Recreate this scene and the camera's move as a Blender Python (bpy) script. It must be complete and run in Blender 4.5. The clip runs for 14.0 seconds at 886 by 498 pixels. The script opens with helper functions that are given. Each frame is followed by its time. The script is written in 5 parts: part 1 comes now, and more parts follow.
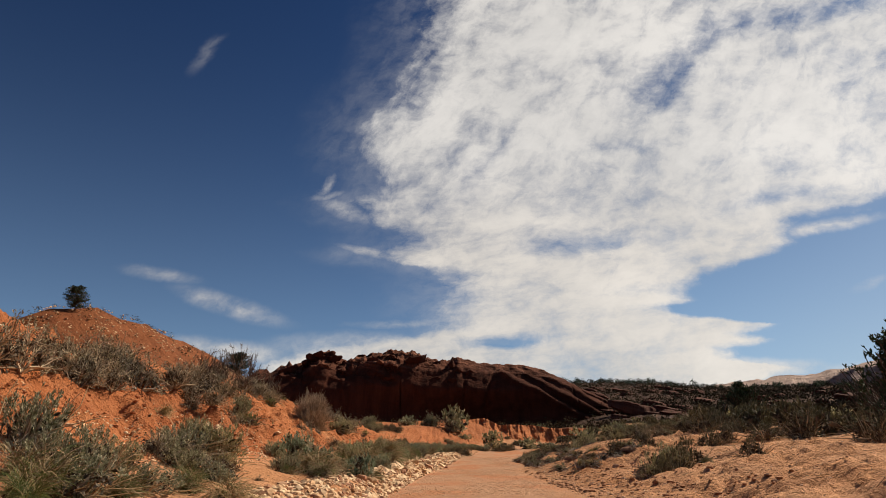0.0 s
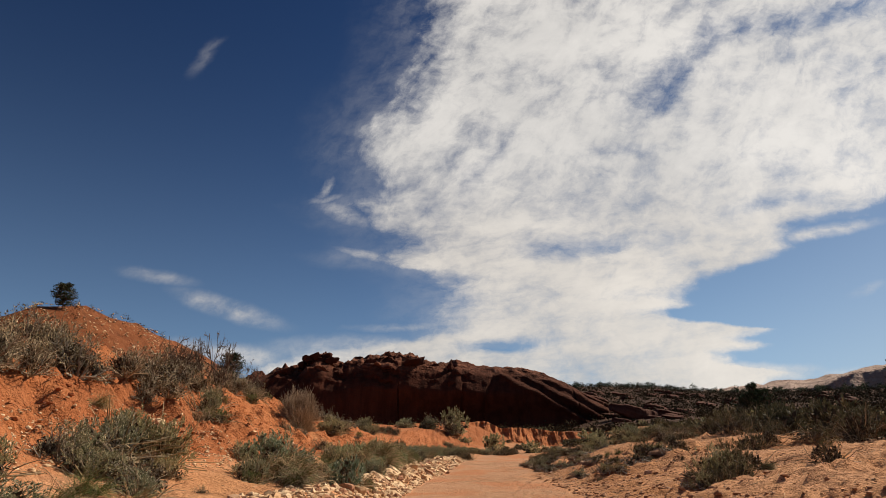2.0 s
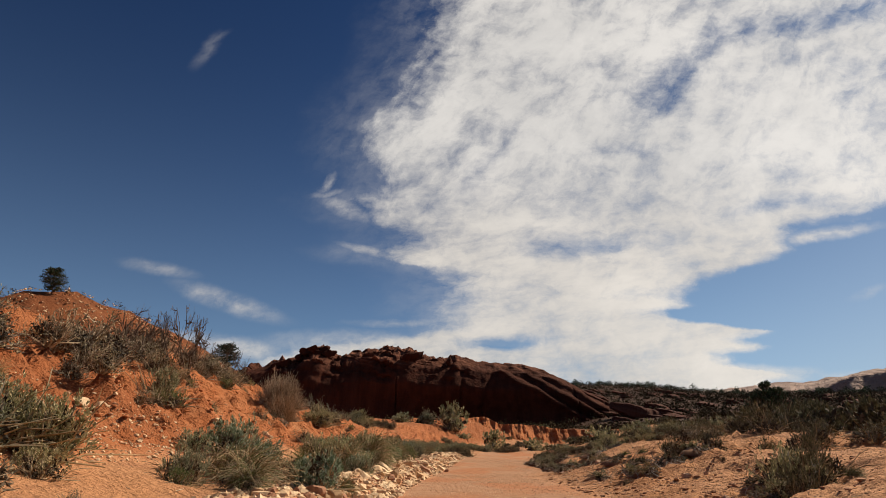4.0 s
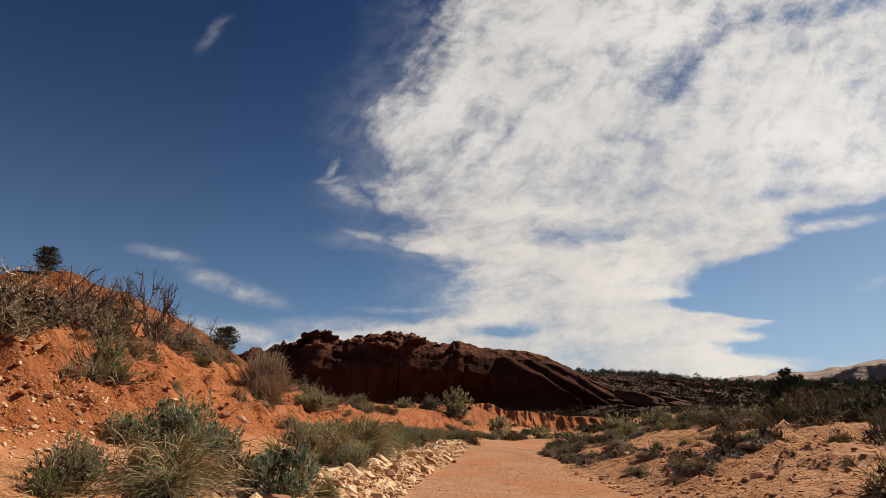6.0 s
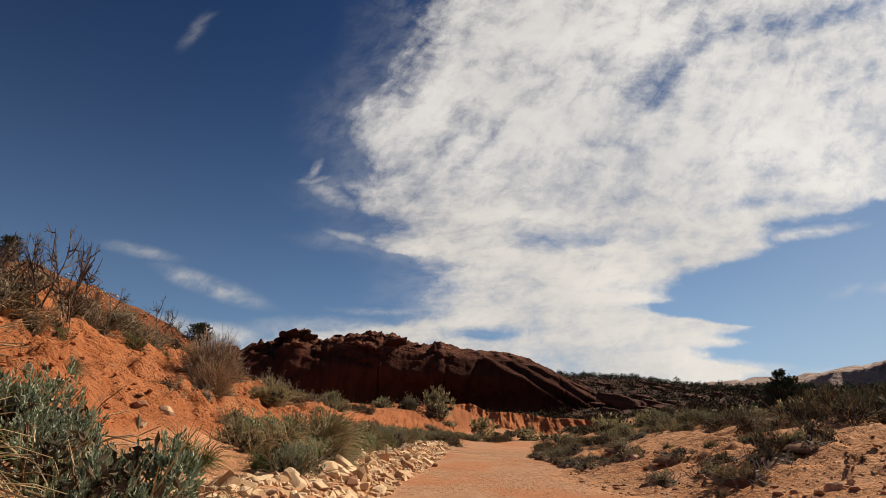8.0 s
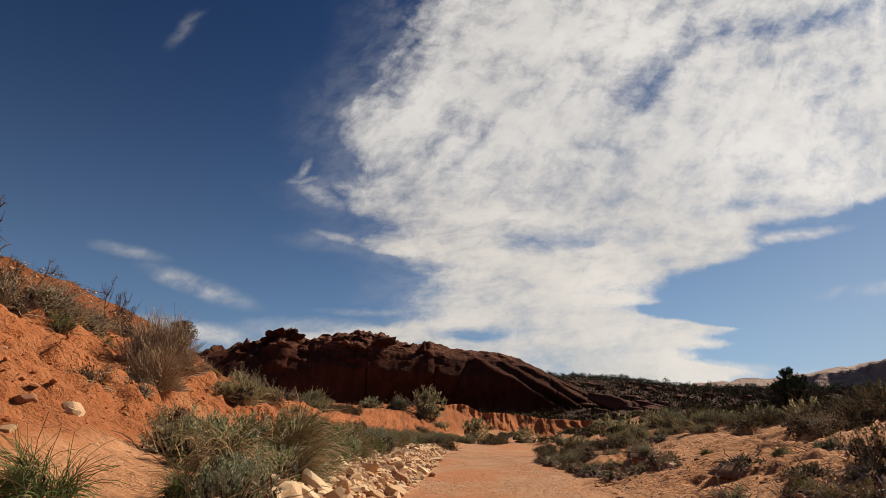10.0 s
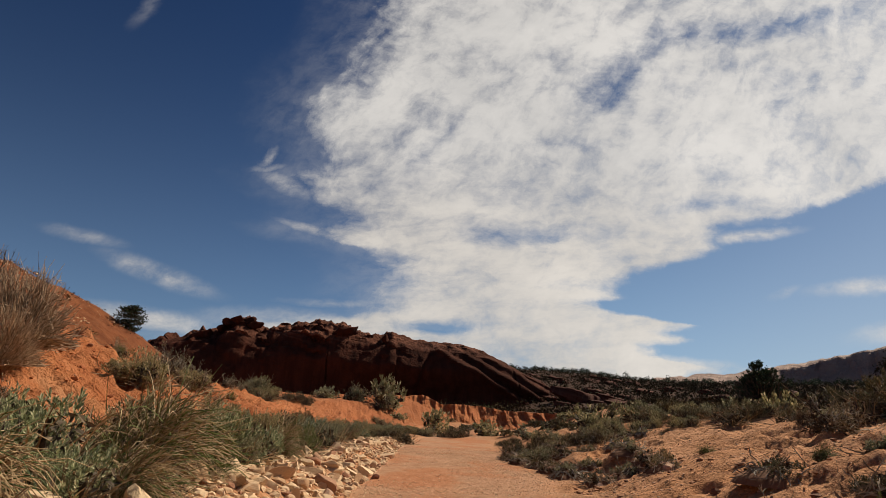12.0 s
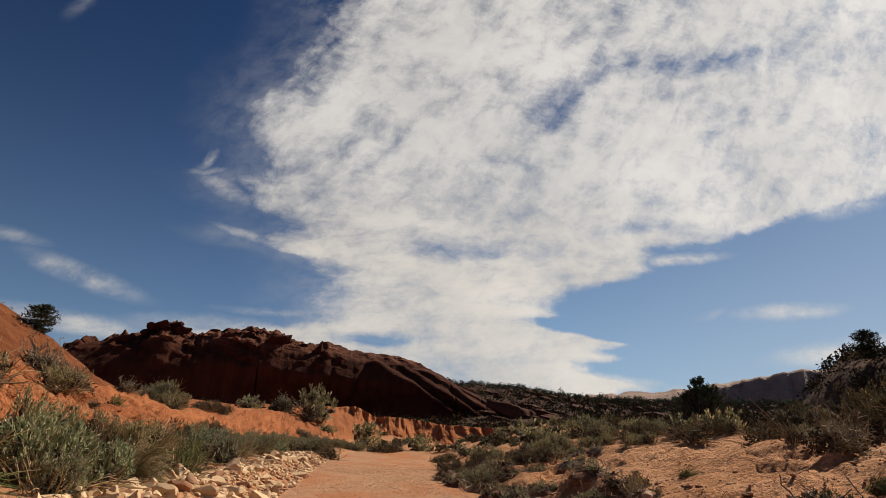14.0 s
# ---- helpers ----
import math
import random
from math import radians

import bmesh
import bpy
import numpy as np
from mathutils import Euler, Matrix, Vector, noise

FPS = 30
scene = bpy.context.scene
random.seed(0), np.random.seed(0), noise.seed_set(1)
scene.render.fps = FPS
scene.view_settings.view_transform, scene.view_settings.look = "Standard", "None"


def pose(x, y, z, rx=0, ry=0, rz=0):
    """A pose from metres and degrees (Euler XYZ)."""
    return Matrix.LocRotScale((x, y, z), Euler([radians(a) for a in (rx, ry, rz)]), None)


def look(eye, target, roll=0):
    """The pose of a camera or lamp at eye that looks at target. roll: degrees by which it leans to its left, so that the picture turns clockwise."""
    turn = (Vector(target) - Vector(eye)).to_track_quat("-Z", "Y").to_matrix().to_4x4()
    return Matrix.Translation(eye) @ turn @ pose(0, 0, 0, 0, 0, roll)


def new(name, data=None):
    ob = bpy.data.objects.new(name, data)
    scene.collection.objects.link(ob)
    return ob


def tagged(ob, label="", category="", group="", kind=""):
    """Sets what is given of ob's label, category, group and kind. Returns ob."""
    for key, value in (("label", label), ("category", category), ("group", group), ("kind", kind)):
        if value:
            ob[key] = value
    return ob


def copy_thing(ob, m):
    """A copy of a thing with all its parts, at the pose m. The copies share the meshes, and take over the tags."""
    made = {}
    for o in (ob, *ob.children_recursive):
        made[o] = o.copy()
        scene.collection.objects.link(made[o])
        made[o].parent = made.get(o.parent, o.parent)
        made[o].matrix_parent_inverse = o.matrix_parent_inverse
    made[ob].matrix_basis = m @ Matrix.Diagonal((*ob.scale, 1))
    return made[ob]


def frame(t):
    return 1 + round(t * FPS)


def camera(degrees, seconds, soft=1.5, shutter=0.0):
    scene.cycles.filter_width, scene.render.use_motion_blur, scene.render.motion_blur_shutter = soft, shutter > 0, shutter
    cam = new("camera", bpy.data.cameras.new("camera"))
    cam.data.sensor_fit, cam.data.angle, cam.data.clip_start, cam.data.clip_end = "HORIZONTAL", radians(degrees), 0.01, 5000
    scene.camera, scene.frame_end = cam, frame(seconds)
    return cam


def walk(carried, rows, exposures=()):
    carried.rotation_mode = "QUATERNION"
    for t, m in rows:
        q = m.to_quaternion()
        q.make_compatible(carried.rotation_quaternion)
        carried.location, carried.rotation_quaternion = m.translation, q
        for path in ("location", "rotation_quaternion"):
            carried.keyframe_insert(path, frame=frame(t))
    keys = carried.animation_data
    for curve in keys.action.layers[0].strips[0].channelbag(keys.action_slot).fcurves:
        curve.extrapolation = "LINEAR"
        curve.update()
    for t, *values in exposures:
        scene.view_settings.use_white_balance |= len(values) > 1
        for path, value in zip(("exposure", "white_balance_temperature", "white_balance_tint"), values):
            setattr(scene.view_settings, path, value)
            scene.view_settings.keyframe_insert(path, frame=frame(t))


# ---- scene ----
cam = camera(69.8, 14.0, soft=0.75)

PATH = [
    (0.0, pose(0.002, 0.000, 1.022, 107.21, 0.30, -0.01)),
    (0.5, pose(-0.043, 0.729, 1.035, 107.38, 0.32, -0.02)),
    (1.0, pose(-0.100, 1.469, 1.039, 107.39, 0.22, 0.30)),
    (1.5, pose(-0.145, 2.234, 1.005, 107.57, 0.07, -0.07)),
    (2.0, pose(-0.160, 3.014, 0.983, 107.53, 0.11, -0.22)),
    (2.5, pose(-0.175, 3.776, 0.940, 107.56, -0.42, -0.78)),
    (5.0, pose(-0.254, 7.440, 0.988, 106.62, -1.15, -0.12)),
    (5.5, pose(-0.336, 8.183, 1.012, 106.25, -1.12, 0.19)),
    (6.0, pose(-0.359, 8.970, 1.004, 106.07, -1.36, -0.29)),
    (6.5, pose(-0.340, 9.764, 0.981, 106.19, -1.27, -0.48)),
    (7.0, pose(-0.293, 10.525, 0.932, 106.29, -1.65, -0.92)),
    (7.5, pose(-0.304, 11.274, 0.902, 106.29, -1.81, -1.60)),
    (10.0, pose(-0.482, 15.055, 0.961, 106.43, -1.70, -3.06)),
    (10.5, pose(-0.365, 15.832, 0.974, 106.09, -1.95, -3.86)),
    (11.0, pose(-0.294, 16.610, 0.996, 105.80, -1.78, -4.62)),
    (11.5, pose(-0.146, 17.376, 0.974, 105.86, -2.10, -5.65)),
    (12.0, pose(-0.041, 18.105, 0.996, 105.87, -2.10, -6.40)),
    (12.5, pose(0.128, 18.822, 0.998, 106.10, -2.48, -7.09)),
    (13.0, pose(0.211, 19.523, 0.994, 106.35, -2.37, -7.71)),
    (13.5, pose(0.336, 20.227, 1.028, 106.48, -2.62, -8.70)),
    (14.0, pose(0.467, 20.926, 1.023, 107.28, -2.73, -12.08)),
]
walk(cam, PATH, [(0.0, 0.31), (3.7, 0.28), (7.0, 0.31), (10.0, 0.27), (12.0, 0.17), (13.0, 0.13), (14.0, 0.17)])

# ---------------------------------------------------------------- sun and sky
SUN_AZ, SUN_EL = radians(60), radians(42)      # azimuth from +y towards +x
to_sun = Vector((math.sin(SUN_AZ) * math.cos(SUN_EL), math.cos(SUN_AZ) * math.cos(SUN_EL), math.sin(SUN_EL)))
sun_data = bpy.data.lights.new("sun", "SUN")
sun_data.energy, sun_data.angle, sun_data.color = 5.0, radians(0.5), (1.0, 0.87, 0.69)
sun = new("sun", sun_data)
sun.matrix_world = look((0, 0, 60), tuple(Vector((0, 0, 60)) - to_sun * 10))


class Nodes:
    """A few short ways to write node trees."""

    def __init__(self, tree):
        self.t = tree
        tree.nodes.clear()

    def n(self, kind, operation="", data_type="", blend_type="", interpolation_type="", vector_type=""):
        node = self.t.nodes.new(kind)
        if operation:
            node.operation = operation
        if data_type:
            node.data_type = data_type
        if blend_type:
            node.blend_type = blend_type
        if interpolation_type:
            node.interpolation_type = interpolation_type
        if vector_type:
            node.vector_type = vector_type
        return node

    def link(self, a, b):
        self.t.links.new(a, b)

    def put(self, socket, v):
        if isinstance(v, bpy.types.NodeSocket):
            self.link(v, socket)
        else:
            socket.default_value = v

    def math(self, op, a, b=0.0, c=0.0, clamp=False):
        m = self.n("ShaderNodeMath", operation=op)
        m.use_clamp = clamp
        for s, v in zip(m.inputs, (a, b, c)):
            self.put(s, v)
        return m.outputs[0]

    def noise(self, vec, scale, detail=4.0, rough=0.55, distort=0.0, color=False):
        m = self.n("ShaderNodeTexNoise")
        if vec is not None:
            self.link(vec, m.inputs["Vector"])
        m.inputs["Scale"].default_value = scale
        m.inputs["Detail"].default_value = detail
        m.inputs["Roughness"].default_value = rough
        m.inputs["Distortion"].default_value = distort
        return m.outputs["Color" if color else "Fac"]

    def fibres(self, vec, angle, slim):
        """Coordinates drawn out along a direction."""
        m = self.n("ShaderNodeMapping", vector_type="TEXTURE")
        self.link(vec, m.inputs["Vector"])
        m.inputs["Rotation"].default_value = (0, 0, radians(angle))
        m.inputs["Scale"].default_value = (1, 1 / slim, 1)
        return m.outputs[0]

    def mapping(self, vec, loc=(0, 0, 0), rot=(0, 0, 0), scale=(1, 1, 1)):
        m = self.n("ShaderNodeMapping")
        self.link(vec, m.inputs["Vector"])
        m.inputs["Location"].default_value = loc
        m.inputs["Rotation"].default_value = rot
        m.inputs["Scale"].default_value = scale
        return m.outputs[0]

    def ramp(self, fac, stops, smooth=False):
        m = self.n("ShaderNodeValToRGB")
        m.color_ramp.interpolation = "EASE" if smooth else "LINEAR"
        els = m.color_ramp.elements
        while len(els) < len(stops):
            els.new(0.5)
        for e, (p, c) in zip(els, stops):
            e.position = p
            e.color = (c, c, c, 1) if isinstance(c, (int, float)) else (*c, 1)
        self.put(m.inputs[0], fac)
        return m.outputs[0]

    def mix(self, fac, a, b, blend="MIX"):
        m = self.n("ShaderNodeMix", data_type="RGBA", blend_type=blend)
        self.put(m.inputs[0], fac)
        for s, v in ((m.inputs[6], a), (m.inputs[7], b)):
            self.put(s, v if isinstance(v, bpy.types.NodeSocket) else (*v, 1))
        return m.outputs[2]

    def step(self, v, lo, hi):
        m = self.n("ShaderNodeMapRange", interpolation_type="SMOOTHSTEP")
        for s, x in zip(m.inputs, (v, lo, hi, 0.0, 1.0)):
            self.put(s, x)
        return m.outputs[0]


world = bpy.data.worlds.new("desert_sky")
scene.world = world
world.use_nodes = True
W = Nodes(world.node_tree)
sky = W.n("ShaderNodeTexSky")
sky.sky_type, sky.sun_disc, sky.sun_elevation, sky.sun_rotation = "NISHITA", False, SUN_EL, SUN_AZ
sky.altitude, sky.air_density, sky.dust_density, sky.ozone_density = 1500.0, 1.0, 2.0, 2.0
gen = W.n("ShaderNodeTexCoord").outputs["Generated"]
sep = W.n("ShaderNodeSeparateXYZ")
W.link(gen, sep.inputs[0])
dx, dy, dz = sep.outputs
ahead = W.math("MAXIMUM", dy, 0.05)
u = W.math("DIVIDE", dx, ahead)          # cloud sheet, seen from the wash: across
v = W.math("DIVIDE", dz, ahead)          # and up
comb = W.n("ShaderNodeCombineXYZ")
W.link(u, comb.inputs[0]), W.link(v, comb.inputs[1])
uv = comb.outputs[0]
warp_c = W.n("ShaderNodeSeparateXYZ")
W.link(W.noise(uv, 4.0, 9.0, 0.66, 0.3, color=True), warp_c.inputs[0])
side = W.math("SUBTRACT", warp_c.outputs[0], 0.5)
lift = W.math("SUBTRACT", warp_c.outputs[1], 0.5)
uw = W.math("ADD", u, W.math("MULTIPLY", side, 0.16))
vw = W.math("ADD", v, W.math("MULTIPLY", lift, 0.05))
v01 = W.math("MULTIPLY", vw, 1.0, clamp=True)
# the big bank of cloud: its borders on both sides by height
BORDER_L = [(0.09, -0.34), (0.125, -0.28), (0.145, -0.21), (0.16, -0.13), (0.175, -0.01), (0.234, 0.01), (0.262, -0.01), (0.274, -0.03), (0.285, -0.085), (0.303, -0.125),
            (0.316, -0.07), (0.335, -0.07), (0.36, -0.13), (0.392, -0.165), (0.41, -0.12), (0.43, -0.10), (0.46, -0.12), (0.49, -0.145), (0.545, -0.12), (0.60, -0.085), (0.68, -0.045), (0.80, -0.03), (1.0, 0.0)]
BORDER_R = [(0.09, 0.50), (0.115, 0.56), (0.122, 0.45), (0.141, 0.44), (0.159, 0.49), (0.167, 0.46), (0.184, 0.51), (0.193, 0.42), (0.203, 0.35), (0.212, 0.335), (0.222, 0.38), (0.232, 0.37),
            (0.251, 0.40), (0.284, 0.48), (0.298, 0.545), (0.315, 0.58), (0.352, 0.61), (0.375, 0.70), (0.407, 0.76), (0.44, 0.86), (0.50, 1.02), (0.56, 1.15), (0.65, 1.5), (1.0, 1.9)]
left_b = W.math("SUBTRACT", W.math("MULTIPLY", W.ramp(v01, [(p, (b + 1) / 3) for p, b in BORDER_L]), 3.0), 1.0)
right_b = W.math("SUBTRACT", W.math("MULTIPLY", W.ramp(v01, [(p, (b + 1) / 3) for p, b in BORDER_R]), 3.0), 1.0)
inside_l = W.math("SUBTRACT", uw, left_b)
inside_r = W.math("SUBTRACT", right_b, uw)
body = W.math("MULTIPLY", W.step(inside_l, -0.06, 0.11), W.step(inside_r, -0.035, 0.05))
uq = W.math("ADD", u, W.math("MULTIPLY", side, 0.09))
vq = W.math("ADD", v, W.math("MULTIPLY", lift, 0.045))
warped = W.n("ShaderNodeCombineXYZ")
W.link(uq, warped.inputs[0]), W.link(vq, warped.inputs[1])
wq = warped.outputs[0]


def puff(cu, cv, lu, lv, turn, weight):
    """An ellipse of the cloud sheet, strongest in its middle."""
    m = W.n("ShaderNodeMapping", vector_type="TEXTURE")
    W.link(wq, m.inputs["Vector"])
    m.inputs["Location"].default_value = (cu, cv, 0)
    m.inputs["Rotation"].default_value = (0, 0, radians(turn))
    m.inputs["Scale"].default_value = (lu, lv, 1)
    ln = W.n("ShaderNodeVectorMath", operation="LENGTH")
    W.link(m.outputs[0], ln.inputs[0])
    return W.math("MULTIPLY", W.step(W.math("SUBTRACT", 1.0, ln.outputs["Value"]), 0.0, 1.0), weight)


# combed fibres that fan out high up and lie flat low down, and small rolls
low_down = W.step(v, 0.50, 0.28)
fan_out = W.noise(W.fibres(wq, 58, 2.4), 6.5, 10.0, 0.64, 0.2)
flat_lie = W.noise(W.fibres(wq, 5, 3.6), 4.6, 10.0, 0.62, 0.2)
combed = W.math("ADD", W.math("MULTIPLY", fan_out, W.math("SUBTRACT", 1.0, low_down)), W.math("MULTIPLY", flat_lie, low_down))
rolls = W.noise(W.fibres(wq, 14, 1.5), 19.0, 8.0, 0.68, 0.25)
broad = W.noise(W.fibres(wq, 20, 1.7), 3.1, 5.0, 0.55)
tex = W.math("ADD", W.math("ADD", W.math("MULTIPLY", combed, 0.42), W.math("MULTIPLY", rolls, 0.30)), W.math("MULTIPLY", broad, 0.28))
# holes and thin places in the bank
for hole in [(0.385, 0.615, 0.15, 0.075, 55, 0.42), (0.47, 0.70, 0.17, 0.05, 45, 0.32), (0.62, 0.755, 0.22, 0.045, 10, 0.48), (0.80, 0.80, 0.22, 0.05, 15, 0.5), (0.22, 0.317, 0.15, 0.032, 5, 0.42),
             (0.56, 0.395, 0.16, 0.026, 12, 0.45), (0.09, 0.158, 0.11, 0.016, 2, 0.75), (0.34, 0.50, 0.10, 0.022, 0, 0.3), (0.66, 0.373, 0.12, 0.013, 12, 0.6), (-0.04, 0.385, 0.09, 0.04, 10, 0.22),
             (0.08, 0.475, 0.13, 0.022, 55, 0.28), (0.30, 0.235, 0.10, 0.018, 4, 0.3)]:
    body = W.math("SUBTRACT", body, puff(*hole))
dens = W.math("ADD", W.math("MULTIPLY", body, 0.80), W.math("MULTIPLY", W.math("SUBTRACT", tex, 0.5), 3.4))
dens = W.math("MULTIPLY", W.step(dens, -0.05, 0.95), W.step(body, 0.0, 0.36))
veil = W.math("MULTIPLY", W.math("MULTIPLY", W.step(inside_l, -0.15, 0.10), W.step(inside_r, -0.03, 0.08)), W.step(tex, 0.36, 0.66))
dens = W.math("MAXIMUM", dens, W.math("MULTIPLY", veil, 0.46))          # thin ice cloud round the bank and in its gaps
# wisps that stand apart
WISPS = [(-0.430, 0.685, 0.06, 0.026, 62, 0.20), (-0.42, 0.700, 0.05, 0.014, 48, 0.20), (-0.455, 0.268, 0.085, 0.016, -10, 0.5), (-0.335, 0.216, 0.13, 0.022, -17, 0.85),
         (-0.20, 0.425, 0.035, 0.012, 60, 0.8), (-0.20, 0.405, 0.05, 0.010, 12, 0.55), (-0.16, 0.375, 0.08, 0.022, -22, 0.8), (-0.10, 0.30, 0.09, 0.014, -14, 0.9), (0.86, 0.267, 0.16, 0.022, 8, 0.8), (0.98, 0.205, 0.22, 0.03, 10, 0.95),
         (1.02, 0.50, 0.12, 0.03, 20, 0.95), (-0.08, 0.150, 0.26, 0.030, 0, 1.0), (-0.06, 0.187, 0.12, 0.010, 3, 0.6), (-0.34, 0.148, 0.17, 0.024, -6, 0.95),
         (0.64, 0.343, 0.13, 0.016, 13, 1.1), (0.69, 0.245, 0.05, 0.012, 20, 0.5), (0.45, 0.112, 0.4, 0.02, 0, 0.95)]
wisps = puff(*WISPS[0])
for wisp in WISPS[1:]:
    wisps = W.math("MAXIMUM", wisps, puff(*wisp))
wisps = W.math("MULTIPLY", wisps, W.math("ADD", 0.08, W.math("MULTIPLY", W.step(tex, 0.38, 0.62), 1.0)), clamp=True)
dens = W.math("MAXIMUM", dens, wisps)
front = W.step(dy, 0.25, 0.5)
dens = W.math("MULTIPLY", dens, front)
shade = W.ramp(W.math("ADD", W.math("MULTIPLY", tex, 0.6), W.math("MULTIPLY", W.noise(wq, 3.2, 5.0, 0.55), 0.4)), [(0.40, (0.70, 0.68, 0.655)), (0.585, (0.99, 0.945, 0.885))])
# the deep blue of high, dry air: the sky's own colour, made more saturated towards the zenith
gam = W.n("ShaderNodeGamma")
W.link(W.mix(1.0, sky.outputs[0], (0.125, 0.125, 0.125), "MULTIPLY"), gam.inputs[0])
gam.inputs[1].default_value = 1.4
deep = W.mix(1.0, gam.outputs[0], (2.5, 3.7, 4.75), "MULTIPLY")
haze = W.math("MULTIPLY", W.math("POWER", W.math("SUBTRACT", 1.0, W.math("MAXIMUM", dz, 0.0)), W.math("SUBTRACT", 4.3, W.math("MULTIPLY", W.math("MAXIMUM", dx, 0.0), 2.2))), W.math("ADD", 0.52, W.math("MULTIPLY", W.math("MAXIMUM", dx, 0.0), 1.35), clamp=True))
deep = W.mix(haze, deep, W.mix(W.step(dx, 0.25, 0.75), (4.35, 6.35, 8.45), (5.5, 6.8, 8.0)))
shade = W.mix(low_down, shade, W.mix(1.0, shade, (1.0, 0.97, 0.93), "MULTIPLY"))          # warmer through the dust low down
glare = W.math("ADD", 0.97, W.math("MULTIPLY", u, 0.12))          # brighter towards the sun
cloudy = W.mix(1.0, W.mix(1.0, shade, (9.7, 9.7, 9.7), "MULTIPLY"), glare, "MULTIPLY")
col = W.mix(W.math("MULTIPLY", dens, 0.93), deep, cloudy)
bg = W.n("ShaderNodeBackground")
W.link(col, bg.inputs[0])
bg.inputs[1].default_value = 0.071
W.link(bg.outputs[0], W.n("ShaderNodeOutputWorld").inputs[0])

# ---------------------------------------------------------------- the lie of the land
_table = np.random.RandomState(7).rand(256, 256)


def vnoise(x, y):
    xi, yi = np.floor(x).astype(int), np.floor(y).astype(int)
    fx, fy = x - xi, y - yi
    fx, fy = fx * fx * (3 - 2 * fx), fy * fy * (3 - 2 * fy)
    a, b = _table[xi % 256, yi % 256], _table[(xi + 1) % 256, yi % 256]
    c, d = _table[xi % 256, (yi + 1) % 256], _table[(xi + 1) % 256, (yi + 1) % 256]
    return (a * (1 - fx) + b * fx) * (1 - fy) + (c * (1 - fx) + d * fx) * fy - 0.5


def fbm(x, y, octaves=4, gain=0.5):
    z, amp = 0, 1.0
    for k in range(octaves):
        z = z + amp * vnoise(x * 2**k + 17.3 * k, y * 2**k + 5.1 * k)
        amp *= gain
    return z


def smooth(v, lo, hi):
    t = np.clip((v - lo) / (hi - lo), 0, 1)
    return t * t * (3 - 2 * t)


def path_left(y):
    return np.interp(y, [-60, 10, 16, 25, 35, 45, 60, 75, 90], [-1.7, -1.5, -1.25, -0.8, 0.2, 1.1, 3.0, 7.0, 14.0])


def path_right(y):
    return np.interp(y, [-60, 10, 15, 20, 27, 39, 50, 65, 80, 90], [3.2, 3.2, 3.2, 3.2, 3.5, 4.8, 6.3, 8.8, 14.0, 20.0])


